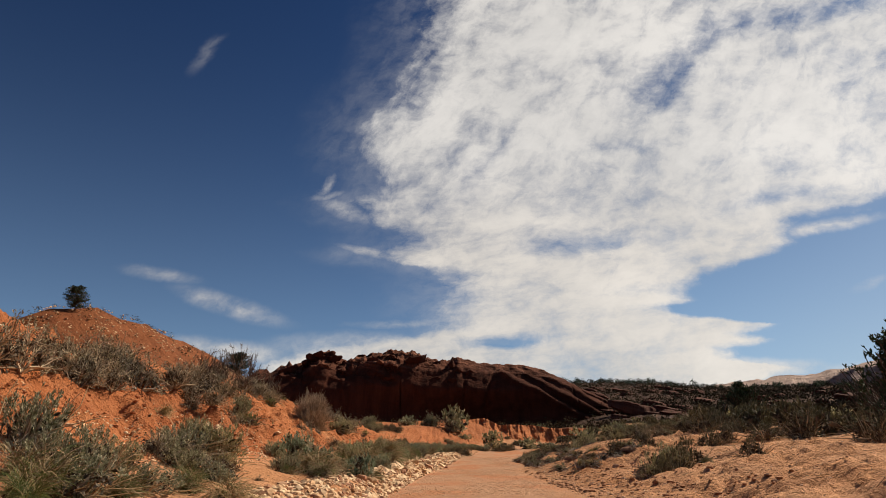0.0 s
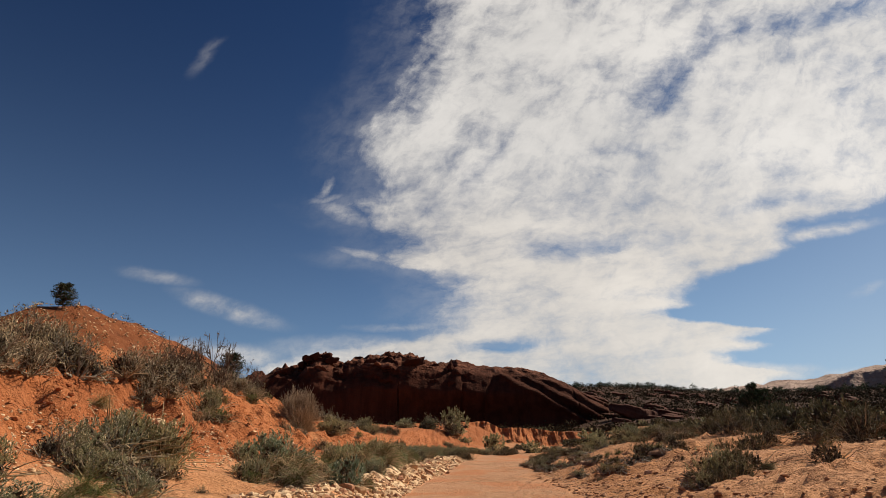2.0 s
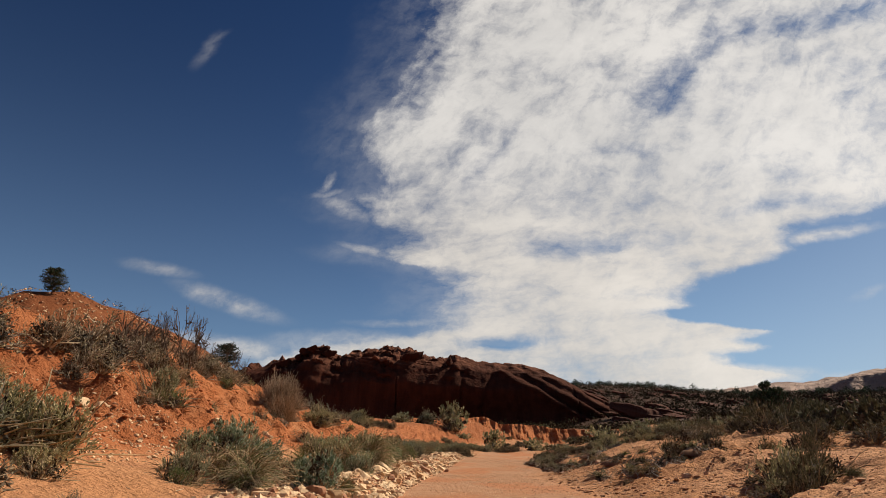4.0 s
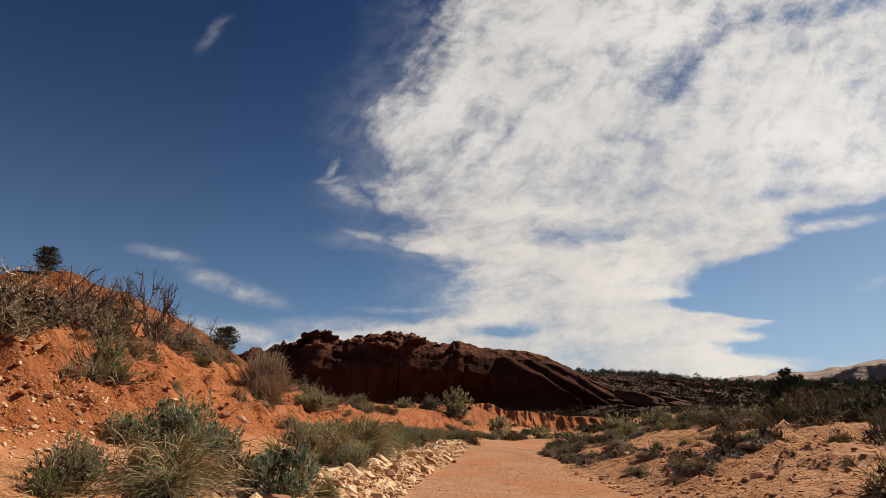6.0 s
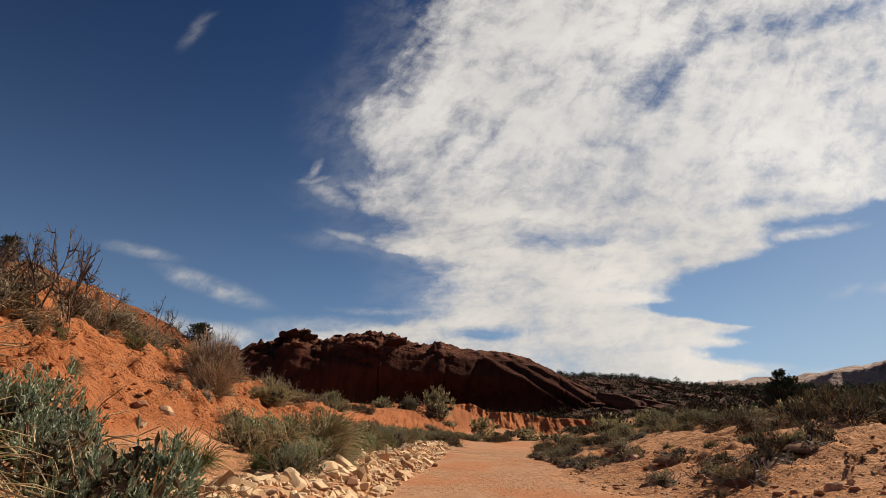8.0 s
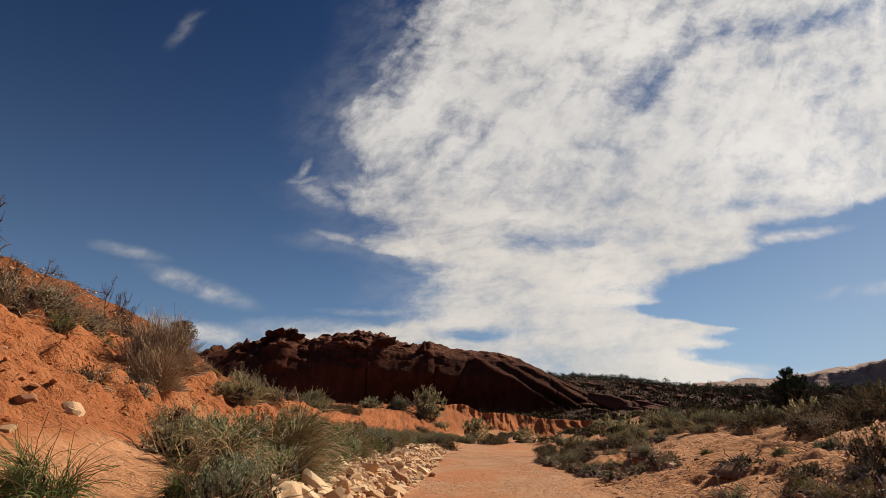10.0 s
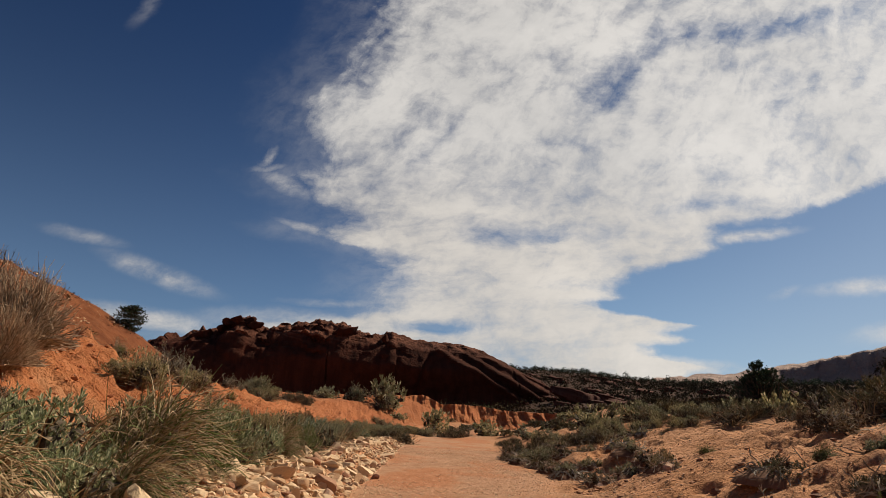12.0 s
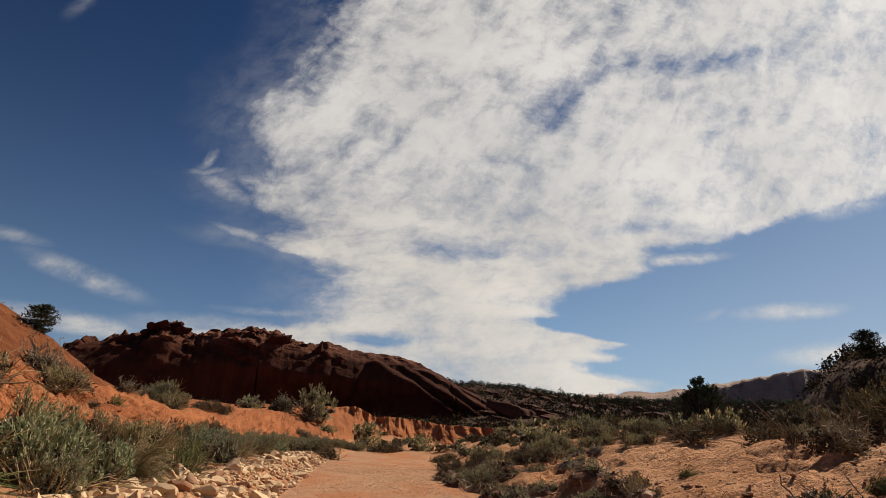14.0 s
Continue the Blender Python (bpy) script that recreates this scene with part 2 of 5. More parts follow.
def lie(x, y, detail=True):
    """Height of the ground at x, y (arrays), with the shares of trodden path and orange bank."""
    x, y = np.asarray(x, float), np.asarray(y, float)
    big = fbm(x / 9, y / 9, 3)
    xl = path_left(y) + 0.35 * fbm(y / 3.1, y * 0 + 3.3, 3)
    xr = path_right(y) + 0.5 * fbm(y / 3.7, y * 0 + 9.3, 3)
    far = np.hypot(x, y)
    bed = np.interp(y, [-60, 0, 30, 70, 88], [0, 0, 0, 0.6, 1.5])
    plain = np.interp(far, [0, 20, 40, 80, 190, 450, 520, 1500, 6000], [0, 0.55, 1.35, 3.2, 8.6, 38, 39, 28, -60])
    low = np.interp(far, [0, 20, 40, 80, 140, 190, 450, 520, 1500, 6000], [0, 0.55, 1.35, 2.75, 3.6, 5.0, 38, 39, 28, -60])      # flatter ground below the ridge
    share = smooth(x, 28, 58)
    plain = low * (1 - share) + plain * share
    bearing = np.degrees(np.arctan2(x, np.maximum(y, 1.0)))
    plain = plain + smooth(far, 240, 420) * (1 - smooth(far, 520, 900)) * np.interp(bearing, [4, 8, 13, 18, 23, 30], [5, 5, 3.2, 1.5, -3.0, -4.0])
    d, r = xl - x, x - xr
    crest = np.interp(y, [-60, 0, 26, 33, 40, 46, 60, 90], [3.6, 3.6, 3.6, 3.3, 2.6, 2.2, 2.1, 2.0])
    rise = np.interp(d, [0, 1.5, 2.9, 4.6, 6.3, 8.4, 14, 40], [0, 0.11, 0.19, 0.42, 0.66, 1.0, 1.06, 1.25])
    left = bed + crest * rise + 0.25 * big * smooth(d, 4, 9)
    right = bed + (plain - bed) * smooth(r, 0, 9) + 0.22 * smooth(r, 0.2, 3.0) + 0.45 * fbm(x / 4.2, y / 6.5, 2) * smooth(r, 0.8, 4)
    left = left + 0.16 * np.exp(-(((d - 0.65) / 0.42) ** 2)) * smooth(y, 8, 13) * (1 - smooth(y, 48, 60))      # the berm of stones
    z = np.where(d > 0, left, np.where(r > 0, right, bed))
    # the cut bank where the wash bends away
    cut = smooth(y, 87 + 4 * fbm(x / 9, x * 0 + 1.7, 3), 89.5 + 4 * fbm(x / 9, x * 0 + 1.7, 3))
    z = z * (1 - cut) + np.maximum(plain, z) * cut
    wide = smooth(far, 30, 90)
    z = z + wide * np.minimum(far / 60, 3.0) * big * 0.5
    # the orange hill
    xc = -60 + (y - 95) * 0.24
    foot = 36 + 5 * fbm(y / 22, y * 0 + 2, 3)
    top = np.interp(y, [40, 70, 89, 95, 102, 110, 125, 145, 175, 210], [4, 10.5, 17.0, 21.4, 23.6, 23.6, 22.2, 17.2, 9.5, 8.0]) + 1.2 * fbm(x / 14, y / 14, 3)
    t = np.clip((xc + foot - x) / foot, 0, 1.4)
    hill = np.where(t < 1, t**1.25, 1 - 0.6 * (t - 1))
    gully = smooth(t, 0.1, 0.5) * (1 - smooth(t, 0.85, 1.0)) * (np.abs(fbm(y / 5.0 + x * 0.03, x / 30, 3)) * 3.0 + np.abs(fbm(y / 2.7 + x * 0.08, x / 12, 3)) * 1.8)
    z = np.maximum(z, hill * top - gully) + np.where(hill * top > z, 0.0, 0.0)
    z = z + 2.3 * np.exp(-((x + 42.4) ** 2 + (y - 133.5) ** 2) / 60)          # a knoll on its shoulder
    # a dark rise on the other side
    z = z + 11 * np.exp(-((((x - 84) / 21) ** 2 + ((y - 84) / 22) ** 2) ** 4)) * (1 + 0.2 * big)
    onpath = smooth(x, xl - 0.1, xl + 0.35) * (1 - smooth(x, xr - 0.9, xr + 0.3)) * (1 - smooth(y, 80, 88))
    bank = np.clip(0.32 * smooth(d, 1.0, 2.0) + 0.68 * smooth(d, 2.7, 3.9) + cut * (1 - smooth(y, 96, 112)) + (hill * top > 2.5) * 1.0 * (y < 185) * (x < -5), 0, 1)
    bank = bank * (1 - smooth(far, 170, 200))
    if detail:
        near = 1 - smooth(far, 75, 100)
        slope = smooth(d, 2.9, 4.4) * (1 - smooth(d, 8.2, 10.0)) * near
        rill = fbm(y / 0.9 + x * 0.25, x / 3.0, 3)
        crumb = np.maximum(fbm(x / 0.34, y / 0.30, 3, 0.6), 0)
        dent = np.maximum(fbm(x / 0.55 + 7, y / 0.42, 3, 0.6), 0.04)
        z = z + slope * (0.27 * rill + 0.24 * fbm(x / 0.75, y / 0.7, 4, 0.55) + 0.36 * crumb - 0.35 * dent + 0.10 * fbm(x / 0.30 + 0.6 * y, y / 0.20, 2))
        z = z + near * (1 - onpath) * (0.08 * fbm(x / 0.8, y / 0.8, 3) + 0.04 * fbm(x / 0.25, y / 0.25, 2))
        ledge = smooth(r, 0.3, 1.5) * near * (1 - smooth(r, 18, 26))
        lev = fbm(x / 2.2 + 0.15 * y, y / 1.6 - 0.1 * x, 4, 0.6)
        patch = smooth(fbm(x / 5.0 + 9, y / 7.0, 2), -0.05, 0.25)
        crust = smooth(fbm(x / 3.4 + 31, y / 2.6, 3), -0.12, 0.15)
        z = z + ledge * (0.15 * patch * smooth(lev, 0.0, 0.07) + 0.09 * smooth(lev, -0.2, -0.13) + 0.06 * smooth(lev, 0.18, 0.24))
        ledge = ledge * (1.5 - 0.85 * smooth(y, 29, 35))
        z = z + ledge * 0.08 * fbm(x / 1.3, y / 1.3, 3)
        z = z + ledge * crust * (0.17 * np.maximum(fbm(x / 0.9, y / 0.26, 3, 0.6), 0) - 0.15 * np.maximum(fbm(x / 1.0 + 3, y / 0.34, 3, 0.6), 0))
        z = z + near * onpath * 0.02 * fbm(x / 0.5, y / 0.9, 3)
    return z, onpath, bank


def litter(x, y):
    """Where dead leaves and dark crust cover the soil between the bushes of the plain."""
    far = np.hypot(x, y)
    return smooth(far, 60, 110) * smooth(x + 0.0 * y, path_right(np.minimum(y, 88)) - 20 + 0 * x, path_right(np.minimum(y, 88)) + 8 + 0 * x) * (1 - 0.5 * smooth(far, 900, 1500))

# ---------------------------------------------------------------- materials
def material(name):
    m = bpy.data.materials.new(name)
    m.use_nodes = True
    return m, Nodes(m.node_tree)


def finish(N, color, rough=0.9, height=None, strength=0.5, dist=0.02, spec=0.2, trans=0.0):
    b = N.n("ShaderNodeBsdfPrincipled")
    N.put(b.inputs["Base Color"], color)
    N.put(b.inputs["Roughness"], rough)
    b.inputs["Specular IOR Level"].default_value = spec
    if height is not None:
        bump = N.n("ShaderNodeBump")
        bump.inputs["Strength"].default_value, bump.inputs["Distance"].default_value = strength, dist
        N.link(height, bump.inputs["Height"])
        N.link(bump.outputs[0], b.inputs["Normal"])
    out = N.n("ShaderNodeOutputMaterial")
    if trans:
        tr = N.n("ShaderNodeBsdfTranslucent")
        N.put(tr.inputs[0], color)
        mx = N.n("ShaderNodeMixShader")
        mx.inputs[0].default_value = trans
        N.link(b.outputs[0], mx.inputs[1]), N.link(tr.outputs[0], mx.inputs[2])
        N.link(mx.outputs[0], out.inputs[0])
    else:
        N.link(b.outputs[0], out.inputs[0])


def coords(N, kind="Object"):
    return N.n("ShaderNodeTexCoord").outputs[kind]


def ground_material():
    m, N = material("desert_ground")
    p = coords(N)
    a_path, a_bank, a_litter = N.n("ShaderNodeAttribute"), N.n("ShaderNodeAttribute"), N.n("ShaderNodeAttribute")
    a_path.attribute_name, a_bank.attribute_name, a_litter.attribute_name = "trodden", "bank", "litter"
    big = N.noise(p, 0.35, 5, 0.6)
    mid = N.noise(p, 2.4, 5, 0.6)
    fine = N.noise(p, 22.0, 5, 0.65)
    grit = N.n("ShaderNodeTexVoronoi")
    N.link(p, grit.inputs["Vector"])
    grit.inputs["Scale"].default_value = 16.0
    sand = N.mix(N.step(big, 0.35, 0.65), (0.50, 0.243, 0.116), (0.58, 0.308, 0.166))
    sand = N.mix(N.math("MULTIPLY", N.step(mid, 0.5, 0.7), 0.5), sand, (0.30, 0.145, 0.08))
    orange = N.mix(N.step(mid, 0.35, 0.68), (0.385, 0.130, 0.048), (0.475, 0.185, 0.078))
    orange = N.mix(N.math("MULTIPLY", N.step(big, 0.52, 0.7), 0.7), orange, (0.46, 0.23, 0.112))
    orange = N.mix(N.math("MULTIPLY", N.step(fine, 0.56, 0.72), 0.48), orange, (0.19, 0.06, 0.026))
    trod = N.mix(N.step(mid, 0.3, 0.7), (0.37, 0.190, 0.105), (0.45, 0.255, 0.150))
    trod = N.mix(N.math("MULTIPLY", N.step(N.noise(N.mapping(p, scale=(0.7, 0.45, 1.0)), 0.55, 4, 0.55), 0.46, 0.60), 0.75), trod, (0.42, 0.165, 0.072))
    pebble = N.step(grit.outputs["Distance"], 0.42, 0.2)
    trod = N.mix(N.math("MULTIPLY", N.math("MULTIPLY", pebble, N.step(fine, 0.5, 0.62)), 0.6), trod, (0.48, 0.33, 0.23))
    orange = N.mix(N.math("MULTIPLY", N.step(N.noise(p, 0.16, 5, 0.65), 0.42, 0.66), 0.55), orange, (0.27, 0.085, 0.035))
    rise = N.n("ShaderNodeSeparateXYZ")
    N.link(p, rise.inputs[0])
    orange = N.mix(N.math("MULTIPLY", N.step(N.math("ADD", rise.outputs[2], N.math("MULTIPLY", big, 3.0)), 6.5, 9.0), 0.8), orange, N.mix(N.step(N.noise(N.mapping(p, scale=(0.6, 1.6, 1.0)), 0.5, 6, 0.65), 0.38, 0.62), (0.105, 0.033, 0.014), (0.19, 0.067, 0.028)))    # deeper red earth of the hill
    c = N.mix(N.step(N.math("ADD", a_bank.outputs["Fac"], N.math("MULTIPLY", N.math("SUBTRACT", mid, 0.5), 0.5)), 0.25, 0.7), sand, orange)
    # litter over the far soil, darkened further for the slope's shade
    c = N.mix(N.math("MULTIPLY", a_litter.outputs["Fac"], N.step(N.noise(p, 0.12, 5, 0.7), 0.84, 0.58)), c, (0.080, 0.043, 0.028))
    c = N.mix(a_path.outputs["Fac"], c, trod)
    c = N.mix(0.55, c, N.mix(N.step(fine, 0.3, 0.72), (0.72, 0.70, 0.68), (1.15, 1.12, 1.1)), "MULTIPLY")
    h = N.math("ADD", N.math("MULTIPLY", fine, 0.6), N.math("MULTIPLY", N.noise(p, 70.0, 3, 0.6), 0.25))
    h = N.math("ADD", h, N.math("MULTIPLY", N.noise(p, 6.0, 4, 0.6), 1.4))
    h = N.math("ADD", h, N.math("MULTIPLY", N.noise(p, 13.0, 3, 0.6), 0.9))
    h = N.math("ADD", h, N.math("MULTIPLY", N.math("MULTIPLY", N.noise(p, 1.3, 5, 0.6), a_bank.outputs["Fac"]), 3.2))
    h = N.math("ADD", h, N.math("MULTIPLY", N.math("MULTIPLY", N.noise(p, 0.5, 7, 0.7), N.step(rise.outputs[2], 6.0, 9.0)), 7.0))
    # thin broken ledges of crust on the open sand, drawn out across the slope
    crust = N.noise(N.mapping(p, scale=(1.1, 3.6, 1.0)), 1.7, 6, 0.62, 0.4)
    open_sand = N.math("SUBTRACT", 1.0, N.math("MAXIMUM", a_path.outputs["Fac"], a_bank.outputs["Fac"]), clamp=True)
    ledges = N.math("ADD", N.step(crust, 0.50, 0.535), N.step(crust, 0.585, 0.61))
    h = N.math("ADD", h, N.math("MULTIPLY", N.math("MULTIPLY", ledges, N.step(open_sand, 0.6, 1.0)), 1.3))
    h = N.math("MULTIPLY", h, N.math("SUBTRACT", 1.0, N.math("ADD", N.math("MULTIPLY", a_path.outputs["Fac"], 0.55), N.math("MULTIPLY", open_sand, 0.3))))
    finish(N, c, 0.95, h, 1.0, 0.075, 0.1)
    return m


def rock_material(name, dark, light, pale, scale=1.0, tilt=0.3):
    m, N = material(name)
    p = coords(N)
    strata = N.noise(N.mapping(p, rot=(0, tilt, 0), scale=(0.25, 0.25, 2.2)), 0.9 * scale, 6, 0.6)
    blot = N.noise(p, 0.5 * scale, 5, 0.6)
    fine = N.noise(p, 6.0 * scale, 5, 0.65)
    c = N.mix(N.step(strata, 0.35, 0.68), dark, light)
    c = N.mix(N.math("MULTIPLY", N.step(blot, 0.55, 0.75), 0.6), c, pale)
    c = N.mix(0.5, c, N.mix(fine, (0.7, 0.68, 0.66), (1.2, 1.18, 1.15)), "MULTIPLY")
    h = N.math("ADD", strata, N.math("MULTIPLY", fine, 0.5))
    finish(N, c, 0.92, h, 0.8, 0.35 / scale, 0.15)
    return m


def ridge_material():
    """Wall darkened for shade; paler, pinker beds dipping along the rim painted as sunlit."""
    m, N = material("red_sandstone")
    p = coords(N)
    sep = N.n("ShaderNodeSeparateXYZ")
    N.link(p, sep.inputs[0])
    bed = N.math("ADD", sep.outputs[2], N.math("MULTIPLY", sep.outputs[0], 0.24))
    bed = N.math("ADD", bed, N.math("MULTIPLY", N.noise(p, 0.10, 4, 0.6), 5.0))
    rows = N.n("ShaderNodeCombineXYZ")
    N.link(bed, rows.inputs[2])
    beds = N.noise(rows.outputs[0], 0.55, 5, 0.65)
    blot = N.noise(p, 0.22, 5, 0.65)
    fine = N.noise(p, 2.2, 6, 0.68)
    # the wall's near-black tone stands for its shade, the rim's pale tone for sun
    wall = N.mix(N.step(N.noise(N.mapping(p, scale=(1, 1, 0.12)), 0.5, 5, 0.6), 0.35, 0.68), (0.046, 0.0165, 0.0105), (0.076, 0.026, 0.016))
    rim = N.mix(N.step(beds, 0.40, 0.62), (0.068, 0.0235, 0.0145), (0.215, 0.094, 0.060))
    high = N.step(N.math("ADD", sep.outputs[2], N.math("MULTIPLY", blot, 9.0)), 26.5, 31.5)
    # part of the sunlit tone on the shoulder's dipping slabs as well
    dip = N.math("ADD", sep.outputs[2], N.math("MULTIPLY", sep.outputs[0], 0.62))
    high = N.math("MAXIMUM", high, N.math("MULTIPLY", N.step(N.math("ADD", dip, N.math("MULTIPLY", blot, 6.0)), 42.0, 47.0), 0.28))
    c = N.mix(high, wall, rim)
    c = N.mix(0.6, c, N.mix(fine, (0.6, 0.57, 0.55), (1.3, 1.27, 1.25)), "MULTIPLY")
    h = N.math("ADD", N.math("ADD", beds, N.math("MULTIPLY", fine, 0.6)), N.math("MULTIPLY", blot, 0.6))
    finish(N, c, 0.95, h, 0.9, 0.8, 0.05)
    return m


def stone_material(name, a, b, c):
    m, N = material(name)
    p = coords(N)
    rnd = N.n("ShaderNodeObjectInfo").outputs["Random"]
    isl = N.n("ShaderNodeNewGeometry").outputs["Random Per Island"]
    pick = N.math("FRACT", N.math("ADD", N.math("MULTIPLY", rnd, 3.7), isl))
    col = N.mix(N.step(pick, 0.0, 0.75), a, b)
    col = N.mix(N.step(pick, 0.80, 0.93), col, c)
    fine = N.noise(p, 14.0, 5, 0.65)
    col = N.mix(0.6, col, N.mix(fine, (0.62, 0.58, 0.55), (1.25, 1.22, 1.2)), "MULTIPLY")
    finish(N, col, 0.9, N.math("ADD", fine, N.math("MULTIPLY", N.noise(p, 50, 3), 0.4)), 0.6, 0.02, 0.2)
    return m


def plant_material(name, a, b, c, trans=0.14, rough=0.7, c_share=0.2):
    """Leaves or twigs: two tones by island, a third for the few odd ones, a shift from plant to plant."""
    m, N = material(name)
    rnd = N.n("ShaderNodeObjectInfo").outputs["Random"]
    isl = N.n("ShaderNodeNewGeometry").outputs["Random Per Island"]
    clump = N.step(N.noise(coords(N), 13.0, 2, 0.5), 0.40, 0.60)      # whole sprigs paler or darker; the dark tone stands for shaded gaps
    col = N.mix(N.math("ADD", N.math("MULTIPLY", isl, 0.3), N.math("MULTIPLY", clump, 0.7)), a, b)
    pick = N.math("FRACT", N.math("MULTIPLY", isl, 7.31))
    col = N.mix(N.step(pick, 1 - c_share, 1 - c_share + 0.02), col, c)
    shift = N.mix(rnd, (0.78, 0.84, 0.92), (1.22, 1.12, 0.98))
    col = N.mix(1.0, col, shift, "MULTIPLY")
    finish(N, col, rough, None, spec=0.0 if rough >= 1 else 0.25, trans=trans)
    return m


def bark_material(name, a, b):
    m, N = material(name)
    p = coords(N)
    g = N.noise(N.mapping(p, scale=(1, 1, 0.25)), 30.0, 5, 0.6)
    finish(N, N.mix(N.step(g, 0.3, 0.7), a, b), 0.9, g, 0.6, 0.01)
    return m


M_GROUND = ground_material()
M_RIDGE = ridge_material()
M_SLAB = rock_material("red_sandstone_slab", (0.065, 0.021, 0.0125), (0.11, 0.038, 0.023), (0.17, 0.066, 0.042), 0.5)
# pale mesa rock, its tones lifted to carry the distance haze
M_MESA = rock_material("pale_mesa_rock", (0.32, 0.22, 0.185), (0.45, 0.34, 0.285), (0.60, 0.50, 0.43), 0.012, 0.05)
M_STONE = stone_material("pale_limestone", (0.50, 0.315, 0.175), (0.70, 0.515, 0.325), (0.33, 0.165, 0.095))
M_RED_STONE = stone_material("red_pebbles", (0.42, 0.22, 0.13), (0.55, 0.38, 0.27), (0.25, 0.11, 0.07))
M_SAGE = plant_material("sage_leaves", (0.11, 0.108, 0.05), (0.34, 0.32, 0.185), (0.54, 0.48, 0.31), 0.27)
M_TEAL = plant_material("blue_sage_leaves", (0.08, 0.105, 0.05), (0.32, 0.37, 0.22), (0.58, 0.60, 0.43), 0.27)
M_GREEN = plant_material("green_leaves", (0.075, 0.11, 0.030), (0.18, 0.215, 0.07), (0.36, 0.30, 0.15))
M_STRAW = plant_material("dry_straw", (0.32, 0.23, 0.125), (0.52, 0.40, 0.245), (0.21, 0.135, 0.075), 0.2)
M_TWIG = plant_material("grey_twigs", (0.18, 0.135, 0.09), (0.34, 0.27, 0.185), (0.50, 0.42, 0.30), 0.0, 0.85)
M_OLIVE = plant_material("olive_scrub", (0.046, 0.042, 0.021), (0.14, 0.122, 0.065), (0.25, 0.205, 0.125))
M_FAR = plant_material("distant_scrub", (0.042, 0.032, 0.018), (0.088, 0.067, 0.038), (0.105, 0.081, 0.047), 0.0, 1.0)
M_JUNIPER = plant_material("juniper_needles", (0.018, 0.032, 0.014), (0.045, 0.068, 0.028), (0.07, 0.075, 0.035), 0.12)
M_BARK = bark_material("weathered_bark", (0.07, 0.045, 0.03), (0.17, 0.12, 0.085))

# ---------------------------------------------------------------- building blocks
def mesh_object(name, verts, faces, mat, parent=None, label="", smooth_faces=False):
    me = bpy.data.meshes.new(name)
    me.from_pydata([tuple(p) for p in verts], [], faces)
    me.materials.append(mat)
    if smooth_faces:
        me.polygons.foreach_set("use_smooth", [True] * len(me.polygons))
    me.update()
    ob = new(name, me)
    if parent is not None:
        ob.parent = parent
    if label:
        ob["label"] = label
    return ob


def grid_faces(nx, ny):
    i = np.arange(nx - 1)[:, None] * ny + np.arange(ny - 1)[None, :]
    return np.stack([i, i + ny, i + ny + 1, i + 1], -1).reshape(-1, 4).tolist()


def height_at(x, y):
    return float(lie(np.array([x]), np.array([y]))[0][0])


# ---------------------------------------------------------------- ground
def stretch(lo, hi, fine, far_lo, far_hi, growth=1.09, behind=1.09):
    """Lines at an even spacing from lo to hi that draw apart beyond."""
    mid = np.arange(lo, hi, fine)
    out, s = [mid[-1]], fine
    while out[-1] < far_hi:
        s *= growth
        out.append(out[-1] + s)
    back, s = [mid[0]], fine
    while back[-1] > far_lo:
        s *= behind
        back.append(back[-1] - s)
    return np.array(back[:0:-1] + mid.tolist() + out[1:])


xs = stretch(-9.8, 9.5, 0.088, -3500, 3500, 1.085, 1.062)
ys = stretch(7.0, 40.0, 0.108, -3500, 4500, 1.043, 1.14)
gx, gy = np.meshgrid(xs, ys, indexing="ij")
gz, g_path, g_bank = lie(gx, gy)
ground = mesh_object("ground", np.stack([gx.ravel(), gy.ravel(), gz.ravel()], 1), grid_faces(len(xs), len(ys)), M_GROUND, smooth_faces=True)
for key, values in (("trodden", g_path), ("bank", g_bank), ("litter", litter(gx, gy))):
    ground.data.attributes.new(key, "FLOAT", "POINT").data.foreach_set("value", values.ravel().astype(np.float32))
tagged(ground, "orange desert soil with a pale trodden sandy wash bed", "ground", kind="structure")


# ---------------------------------------------------------------- red rock ridge
def rough3(p, scale, octaves=4):
    """Rough relief of an array of points, from three planes of noise."""
    x, y, z = p.T / scale
    return fbm(x, z + 3.1, octaves) + fbm(y + 11.0, z, octaves) + 0.5 * fbm(x + 5, y, octaves)


